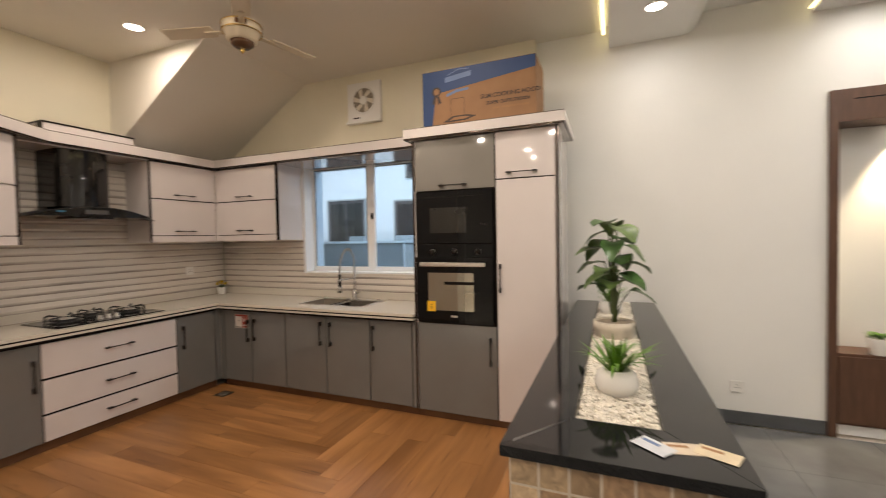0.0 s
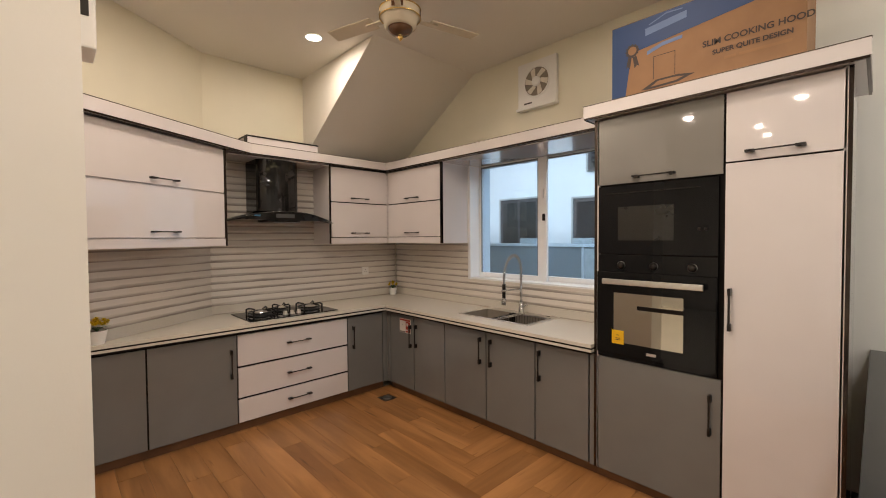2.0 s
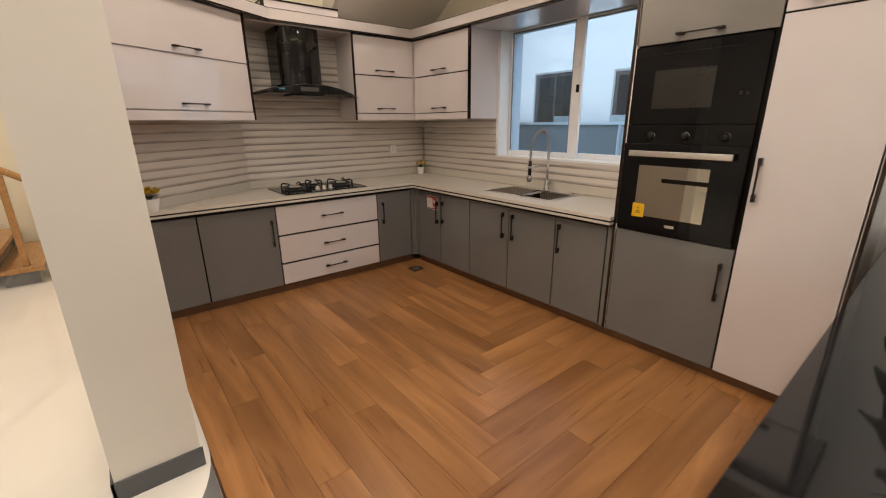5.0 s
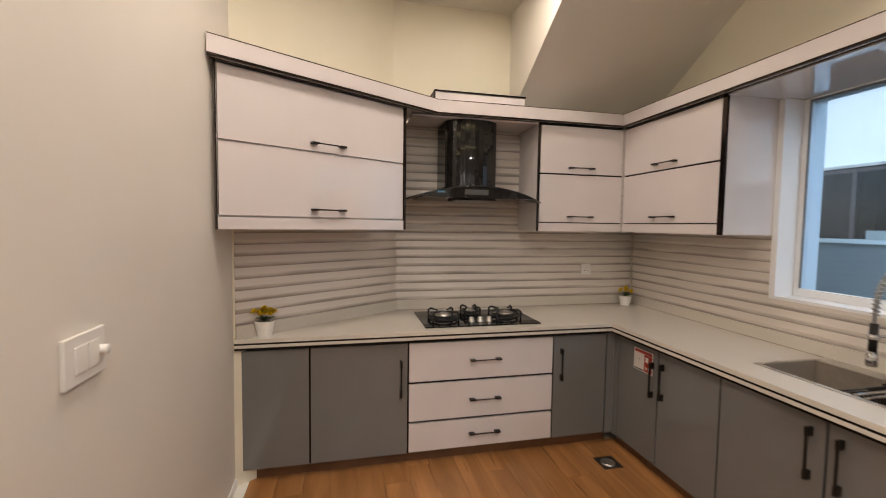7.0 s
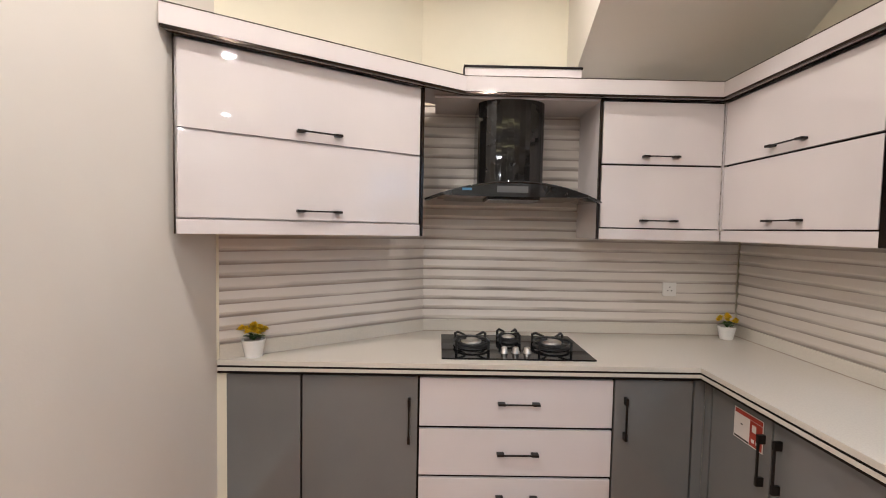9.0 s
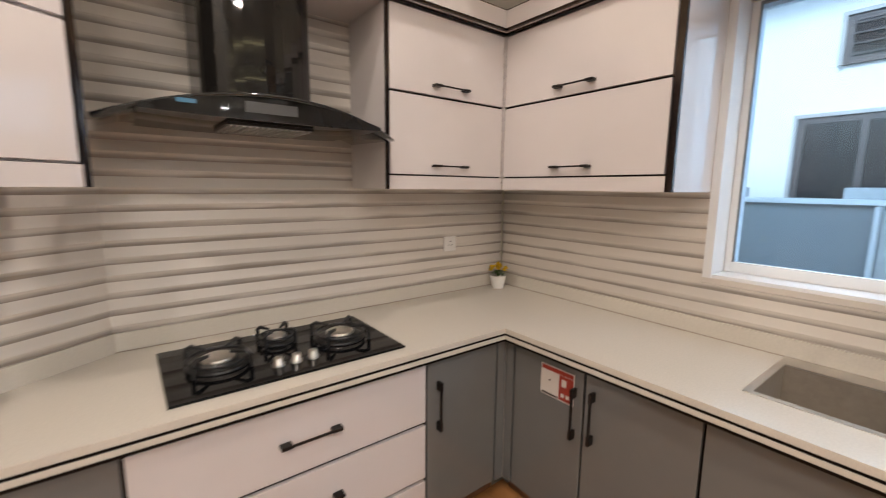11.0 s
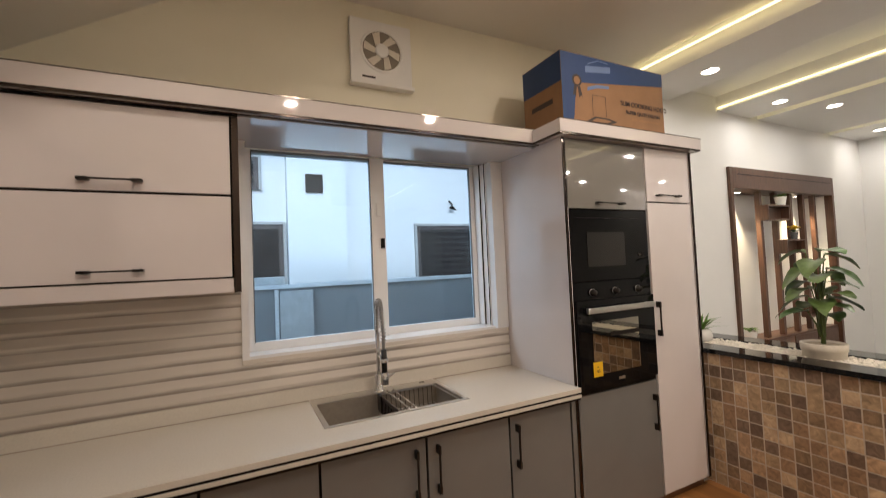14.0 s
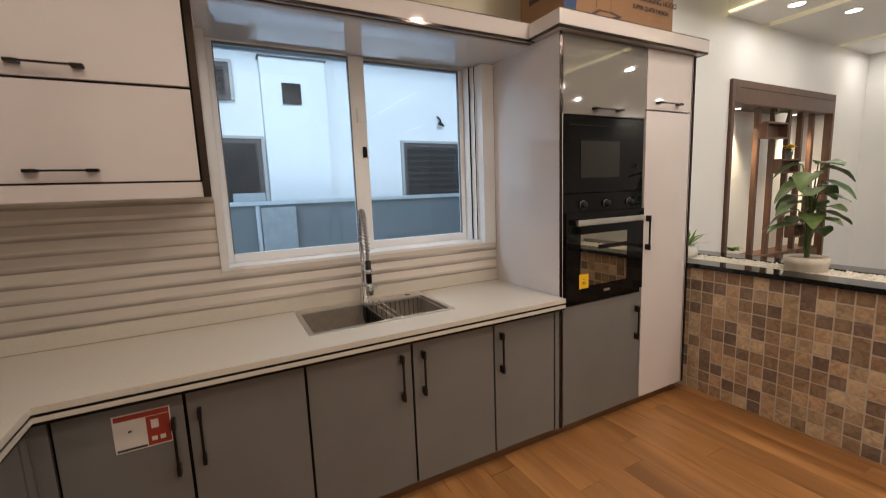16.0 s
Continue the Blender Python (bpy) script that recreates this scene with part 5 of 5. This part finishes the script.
part("trunk", tube(B(), [(0.0, 2.55, PZ + 0.08), (0.006, 2.548, PZ + 0.15), (0.002, 2.55, PZ + 0.22)], [0.014, 0.011, 0.009], 8), STEM, bp_, "", True)
for k in range(21):
    a = k * 2.399 + rnd.uniform(-0.3, 0.3)
    lev = k / 20
    h = 0.17 + 0.375 * lev + rnd.uniform(-0.02, 0.02)
    e = rnd.uniform(0.03, 0.09) * (1.15 - 0.6 * lev)
    b0 = Vector((0.012 * math.cos(a), 2.55 + 0.012 * math.sin(a), PZ + 0.12 + 0.10 * lev))
    kn = Vector((e * math.cos(a), 2.55 + e * math.sin(a), PZ + 0.082 + h))
    part("stem", tube(B(), [b0, b0.lerp(kn, 0.5) - Vector((0.012 * math.cos(a), 0.012 * math.sin(a), 0)), kn], [0.006, 0.004, 0.003], 6), STEM, bp_)
    bm = B()
    broad_leaf(bm, kn, (math.cos(a), math.sin(a), rnd.uniform(-0.1, 0.5)), rnd.uniform(0.125, 0.18), rnd.uniform(0.055, 0.075), rnd.uniform(0.04, 0.13))
    part("leaf", bm, DARKLEAF if k % 5 < 2 else LEAF, bp_, "", True)
for k, (x, y, rz, c) in enumerate(((0.165, 1.295, 10, (0.60, 0.50, 0.38)), (0.235, 1.29, -25, (0.62, 0.52, 0.36)), (0.09, 1.28, -40, (0.55, 0.57, 0.60)))):
    cm = pose(x, y, BZT + 0.0004 + 0.0013 * k, 0, 0, rz)
    cd = thing("card", (x, y, BZT), "printed paper card lying on the granite top", "card", "cards on the half wall")
    part("sheet", box(B(), -0.048, 0.048, -0.03, 0.03, 0, 0.001, cm), mat("card_paper", c, 0.4, vary=0.1, scale=30), cd)
    bm = B()
    box(bm, -0.04, 0.01, 0.005, 0.018, 0.0011, 0.0014, cm)
    part("print", bm, PALEINK if k == 2 else CARDSIDE, cd)

# ---------------------------------------------------------------- dining niche
fr = thing("wall_niche", (2.5, DY, 0), "walnut frame with a deep head board round the wall niche", "frame")
part("post", box(B(), NX0 - 0.045, NX0 + 0.005, DY - 0.03, DY + 0.05, 0, NZ1 + 0.045, None, 0.003), WALNUT, fr)
part("post", box(B(), NX1 - 0.005, NX1 + 0.045, DY - 0.03, DY + 0.05, 0, NZ1 + 0.045, None, 0.003), WALNUT, fr)
part("head", box(B(), NX0 + 0.0055, NX1 - 0.0055, DY - 0.03, DY + 0.03, 2.168, NZ1 + 0.045, None, 0.003), WALNUT, fr)
part("head_board", box(B(), NX0 + 0.006, NX1 - 0.006, DY + 0.031, 4.025, 2.172, 2.27), WALNUT, fr)
part("groove", box(B(), NX0 + 0.08, NX1 - 0.03, DY - 0.0315, DY - 0.0303, NZ1 - 0.03, NZ1 - 0.022), BLACK, fr)
sl = thing("slat_screen", (2.5, 3.85, 0.55), "upright walnut slats with small box shelves in the niche", "screen")
for x in (2.04, 2.36, 2.68, 2.965, 3.235):
    part("slat", box(B(), x, x + 0.048, 3.82, 3.87, 0.58, 2.1715, None, 0.002), WALNUT, sl)


def box_shelf(x, z, w=0.46, h=0.20):
    ob = thing("box_shelf", (x, 3.81, z), "open walnut box shelf fixed across the slats", "shelf", "box shelves in the niche")
    y0, y1, e = 3.725, 3.814, 0.016
    part("bottom", box(B(), x, x + w, y0, y1, z, z + e), WALNUT, ob)
    part("top", box(B(), x, x + w, y0, y1, z + h - e, z + h), WALNUT, ob)
    part("side", box(B(), x, x + e, y0, y1, z + e, z + h - e), WALNUT, ob)
    part("side", box(B(), x + w - e, x + w, y0, y1, z + e, z + h - e), WALNUT, ob)
    part("back", box(B(), x + e, x + w - e, y1 - 0.01, y1, z + e, z + h - e), WALNUT, ob)
    return ob


box_shelf(2.003, 1.848, 0.44, 0.168)
box_shelf(2.34, 1.481, 0.40, 0.155)
box_shelf(2.73, 0.74, 0.31, 0.16)
flower_pot("shelf_plant", 2.365, 3.77, 2.016, 1.45, 0, 21, "small white pot with a round green plant on a box shelf", 0.04)
flower_pot("shelf_plant", 2.60, 3.77, 1.636, 1.25, 30, 22, "small dark pot of yellow flowers on a box shelf", 0.03, SKIRT)
nc = thing("niche_cabinet", (2.5, 3.85, 0), "low walnut cabinet standing in the wall niche", "cabinet")
part("body", box(B(), NX0 + 0.006, NX1 - 0.006, 3.78, 4.025, 0.08, 0.58, None, 0.003), WALNUT, nc)
part("plinth", box(B(), NX0 + 0.006, NX1 - 0.006, 3.81, 4.025, 0.0, 0.08), PVC, nc)
for k in range(4):
    x0 = NX0 + 0.02 + k * 0.513
    dn = part("drawer_front", box(B(), x0, x0 + 0.490, 3.765, 3.7795, 0.10, 0.56, None, 0.002), WALNUT, nc)
flower_pot("shelf_plant", 1.68, 3.82, 0.58, 1.7, 0, 23, "small white pot with a round green plant on the niche cabinet", 0.04)
for x in (1.86, 3.10):
    ob = thing("niche_spotlight", (x, 3.94, 2.1715), "small warm spotlight in the niche head, lit", "spotlight", "niche spotlights")
    part("lens", lathe(B(), [(0.0, -0.002), (0.03, -0.002)], Matrix.Translation((x, 3.94, 2.1715)), 16, False), LAMP, ob)
    part("rim", lathe(B(), [(0.03, -0.001), (0.036, -0.004), (0.038, -0.001)], Matrix.Translation((x, 3.94, 2.1715)), 16, False), PLASTIC, ob)
    li = bpy.data.lights.new("niche_beam", "SPOT")
    li.energy, li.color, li.shadow_soft_size, li.spot_size, li.spot_blend = 120, (1.0, 0.80, 0.52), 0.02, radians(75), 0.7
    lo = new("niche_beam", li)
    lo.parent = ob
    lo.matrix_parent_inverse = Matrix.Translation(ob.location).inverted()
    lo.location = (x, 3.94, 2.14)

# skirtings
bm = B()
box(bm, X1 + 0.001, NX0 - 0.046, DY - 0.012, DY - 0.0005, 0, 0.095)
struct("skirting", bm, SKIRT, "dark grey stone skirting on the dining wall", "skirting")
struct("skirting", box(B(), NX1 + 0.046, 4.449, DY - 0.012, DY - 0.0005, 0, 0.095), SKIRT, "dark grey stone skirting on the dining wall", "skirting")
struct("skirting", box(B(), -1.9495, -1.938, 0.41, SYE + 0.008, 0.0016, 0.09), SKIRT, "dark grey stone skirting round the pillar", "skirting")
struct("skirting", box(B(), -6.6, -1.938, 0.408, 0.4195, 0.0016, 0.09), SKIRT, "dark grey stone skirting along the hall", "skirting")
struct("skirting", prism(B(), [(-1.9505, SYE + 0.0005), (-3.60, SYW + 0.0005), (-3.60, SYW + 0.008), (-1.9505, SYE + 0.008)], 0.0, 0.05), PVC, "low white skirting along the side wall", "skirting")

# ---------------------------------------------------------------- stairs in the hall
sr = thing("staircase", (-6.0, -0.6, 0), "open staircase with oak treads and an oak handrail", "staircase")
for k in range(8):
    yy = 0.02 - 0.26 * k
    part("tread", box(B(), -6.58, -5.35, yy - 0.30, yy, 0.17 + 0.175 * k - 0.045, 0.17 + 0.175 * k, None, 0.006), OAK, sr)
    part("riser", box(B(), -6.58, -5.40, yy - 0.29, yy - 0.045, 0.0 if k == 0 else 0.17 + 0.175 * (k - 1), 0.17 + 0.175 * k - 0.0455), GREYSTONE, sr)
for k in (0, 3, 6):
    yy = -0.10 - 0.26 * k
    part("post", box(B(), -5.45, -5.40, yy - 0.025, yy + 0.025, 0.17 + 0.175 * k, 1.02 + 0.175 * k, None, 0.004), OAK, sr)
part("handrail", tube(B(), [(-5.425, 0.05, 0.96), (-5.425, -1.98, 0.96 + 0.175 * 7.8)], 0.03, 10), OAK, sr)
for h in (0.35, 0.6):
    part("rail_bar", tube(B(), [(-5.425, -0.08, 0.17 + h), (-5.425, -1.98, 0.17 + h + 0.175 * 7.3)], 0.008, 8), STEEL, sr)

# ---------------------------------------------------------------- outside
nb = thing("neighbour_house", (-2, 6.6, -0.3), "white rendered neighbouring house with dark louvred windows", "house")
part("wall", box(B(), -14, 10, 6.4, 7.0, -0.3, 5.2), NBWALL, nb)
part("shaft", box(B(), -2.56, -1.89, 6.25, 6.3995, -0.3, 2.885), NBWALL, nb)
part("shaft_cap", box(B(), -2.575, -1.875, 6.235, 6.3995, 2.8855, 2.90), NBFRAME, nb)
part("eaves", box(B(), -14, 10, 5.9, 6.3995, 3.35, 3.5), NBWALL, nb)


def nb_window(x0, x1, z0, z1, slats, y=6.4):
    w = part("window", box(B(), x0, x1, y - 0.03, y - 0.0005, z0, z1), NBFRAME, nb)
    for a0, a1, c0, c1 in ((x0 - 0.03, x0 - 0.0005, z0, z1 + 0.03), (x1 + 0.0005, x1 + 0.03, z0, z1 + 0.03), (x0, x1, z1 + 0.0005, z1 + 0.03)):
        part("trim", box(B(), a0, a1, y - 0.045, y - 0.0005, c0, c1), NBTRIM, w, "pale grey window trim")
    if slats == 0:
        part("mullion", box(B(), (x0 + x1) / 2 - 0.02, (x0 + x1) / 2 + 0.02, y - 0.042, y - 0.0365, z0 + 0.05, z1 - 0.05), NBFRAME, w)
    part("pane", box(B(), x0 + 0.05, x1 - 0.05, y - 0.036, y - 0.0305, z0 + 0.05, z1 - 0.05), NBDARK, w)
    for k in range(slats):
        z = z0 + 0.07 + k * (z1 - z0 - 0.14) / max(1, slats - 1)
        part("slat", box(B(), x0 + 0.05, x1 - 0.05, y - 0.045, y - 0.0365, z - 0.007, z + 0.007), NBSLAT, w)
    return w


nb_window(-4.82, -4.06, 1.0, 2.12, 0)
nb_window(-3.44, -2.60, 1.0, 2.06, 0)
nb_window(-0.945, 0.2, 1.3, 2.05, 9)
nb_window(-3.21, -2.845, 2.45, 2.82, 4)
part("vent", box(B(), -2.36, -2.165, 6.235, 6.2495, 2.415, 2.632), NBDARK, nb)
part("cable", tube(B(), [(-0.44, 6.385, 2.40), (-0.40, 6.36, 2.345), (-0.45, 6.35, 2.30), (-0.36, 6.36, 2.28), (-0.40, 6.385, 2.33)], 0.012, 6), BLACK, nb)
bw = thing("boundary_wall", (-2, 5.5, -0.3), "grey rendered boundary wall with a white coping", "wall")
part("wall", box(B(), -12, 8, 5.42, 5.56, -0.3, 1.365), NBGREY, bw)
part("coping", box(B(), -12, 8, 5.40, 5.58, 1.3655, 1.40), NBWALL, bw)
part("pier", box(B(), -2.74, -2.45, 5.36, 5.4195, -0.3, 1.34), CONCRETE2, bw, "paler rendered pier")
part("downpipe", tube(B(), [(-2.765, 5.375, -0.3), (-2.765, 5.375, 1.36)], 0.018, 8), PVC, bw, "white plastic pipe")
for x in (-2.815, -3.62):
    bl = thing("concrete_block", (x, 5.49, 1.39), "loose white concrete block on the boundary wall", "block", "blocks on the boundary wall")
    part("block", box(B(), x - 0.13, x + 0.13, 5.44, 5.54, 1.4003, 1.475, None, 0.008), CONCRETE2, bl)


# ---------------------------------------------------------------- wooden floor
wood = thing("wood_floor", (-2, 2, 0), "brown wood-look planks laid in herringbone", "floor", kind="structure")
part("underlay", box(B(), FX - 0.05, BX0, 0.741, FY + 0.06, -0.0119, -0.0112), PLINTH, wood)
px0, px1, py0, py1 = FX - 0.0, BX0, 0.74, FY + 0.06


def clip_plank(bm):
    """Cuts a plank to the room's outline."""
    for co_, no_ in (((px0 - 0.05, 0, 0), (-1, 0, 0)), ((px1, 0, 0), (1, 0, 0)), ((0, py0, 0), (0, -1, 0)), ((0, py1, 0), (0, 1, 0))):
        g = bm.verts[:] + bm.edges[:] + bm.faces[:]
        cut = bmesh.ops.bisect_plane(bm, geom=g, plane_co=co_, plane_no=no_, clear_outer=True)
        edges = [x for x in cut["geom_cut"] if isinstance(x, bmesh.types.BMEdge)]
        if edges:
            bmesh.ops.edgeloop_fill(bm, edges=edges)
    return bm


# two fields of planks, along x and along y, that interlock on a diagonal
CORNER = 0.43


def lay(x0, x1, y0, y1, turned):
    if min(x1, px1) - max(x0, px0 - 0.05) < 0.02 or min(y1, py1) - max(y0, py0) < 0.02:
        return
    bm = B()
    box(bm, x0 + 0.0007, x1 - 0.0007, y0 + 0.0007, y1 - 0.0007, -0.011, 0.0)
    clip_plank(bm)
    if not bm.faces:
        bm.free()
        return
    m = pose(x0, y0, 0, 0, 0, 90) if turned else pose(x0, y0, 0)
    bm.transform(m.inverted())
    me = bpy.data.meshes.new("plank")
    bm.to_mesh(me)
    bm.free()
    me.materials.append(PLANK)
    ob = new("plank", me)
    ob.parent = wood
    ob.matrix_parent_inverse = Matrix.Translation(wood.location).inverted()
    ob.matrix_basis = m


random.seed(3)
for k in range(3, 24):
    end = CORNER - k * WPL
    cuts = [end, end - random.choice((0.6, 0.9, 1.2))]
    while cuts[-1] > px0 - 0.1:
        cuts.append(cuts[-1] - LPL)
    for c1, c0 in zip(cuts, cuts[1:]):
        lay(c0, c1, k * WPL, (k + 1) * WPL, False)
for k in range(3, 24):
    x1 = CORNER - k * WPL
    x0 = x1 - WPL
    cuts = [(k + 1) * WPL, (k + 1) * WPL + random.choice((0.6, 0.9, 1.2))]
    while cuts[-1] < py1 + 0.1:
        cuts.append(cuts[-1] + LPL)
    for c0, c1 in zip(cuts, cuts[1:]):
        lay(x0, x1, c0, c1, True)

# ---------------------------------------------------------------- stone floors
grey = thing("stone_floor", (1.5, 0, 0), "grey polished stone tiles in the dining space", "floor", kind="structure")
for i in range(-3, 8):
    for j in range(-5, 7):
        x0, x1 = i * 0.6 - 0.2, i * 0.6 + 0.4
        y0, y1 = j * 0.6 + 0.14, j * 0.6 + 0.74
        y1 = min(y1, DY)
        if x1 > 4.45:
            x1 = 4.45
        if y0 >= 0.74 - 0.01:
            x0 = max(x0, BX1)
        if x1 - x0 < 0.05 or y1 - y0 < 0.05:
            continue
        part("tile", box(B(), x0 + 0.001, x1 - 0.001, y0 + 0.001, y1 - 0.001, -0.0118, -0.001), GREYSTONE, grey)
marble = thing("white_floor", (-3, -1, 0), "white polished stone floor of the stair hall", "floor", kind="structure")
rc, rr = Vector((-2.05, 0.15)), 0.6
arc = [(rc.x + rr * math.cos(radians(a)), rc.y + rr * math.sin(radians(a))) for a in range(0, 91, 6)]
part("slab", prism(B(), [(-1.45, -4.0)] + arc + [(-6.6, 0.75), (-6.6, -4.0)], -0.0118, 0.0015), MARBLE, marble)
part("grey_band", box(B(), -2.0, BX0, 0.14, 0.739, -0.0118, -0.0009), GREYSTONE, marble)

# slate mosaic on the half wall
random.seed(5)
shared = {}


def slate(w, h):
    """One mosaic piece; alike pieces share their mesh."""
    key = (round(w, 3), round(h, 3))
    if key not in shared:
        bm = box(B(), 0.0038, w - 0.0038, -0.003, 0, 0.0038, h - 0.0038)
        me = bpy.data.meshes.new("tile")
        bm.to_mesh(me)
        bm.free()
        me.materials.append(SLATE)
        shared[key] = me
    return shared[key]


CELL = 0.0765


def mosaic(m, u0, u1, z1, near):
    """Square pieces in a grid; those past near are joined."""
    nu, nz = round((u1 - u0) / CELL), round(z1 / CELL)
    cu, cz = (u1 - u0) / nu, z1 / nz
    free = {(i, j) for i in range(nu) for j in range(nz)}
    rest = B()
    for i in range(nu):
        for j in range(nz):
            if (i, j) not in free:
                continue
            r_ = random.random()
            w, h = (1, 2) if r_ < 0.05 else (1, 1)
            cells = {(i + a, j + c) for a in range(w) for c in range(h)}
            if not cells <= free:
                w, h, cells = 1, 1, {(i, j)}
            free -= cells
            at = m @ Matrix.Translation((u0 + i * cu, random.uniform(0, 0.0015), j * cz))
            if u0 + i * cu < near:
                box(rest, 0.0038, w * cu - 0.0038, -0.003, 0, 0.0038, h * cz - 0.0038, at)
                continue
            ob = new("tile", slate(w * cu, h * cz))
            ob.parent = bar
            ob.matrix_parent_inverse = Matrix.Translation(bar.location).inverted()
            ob.matrix_basis = at
    if rest.verts:
        tagged(part("tiles", rest, SLATE, bar), "brown slate mosaic pieces", kind="stuff")
    else:
        rest.free()


mosaic(frame_of((BX0, DY), (0, -1), (1, 0)), 0.55, DY - BY0 + 0.003, BZT - 0.031, 1.10)
mosaic(frame_of((0, BY0), (1, 0), (0, 1)), BX0, BX1, BZT - 0.031, -1)
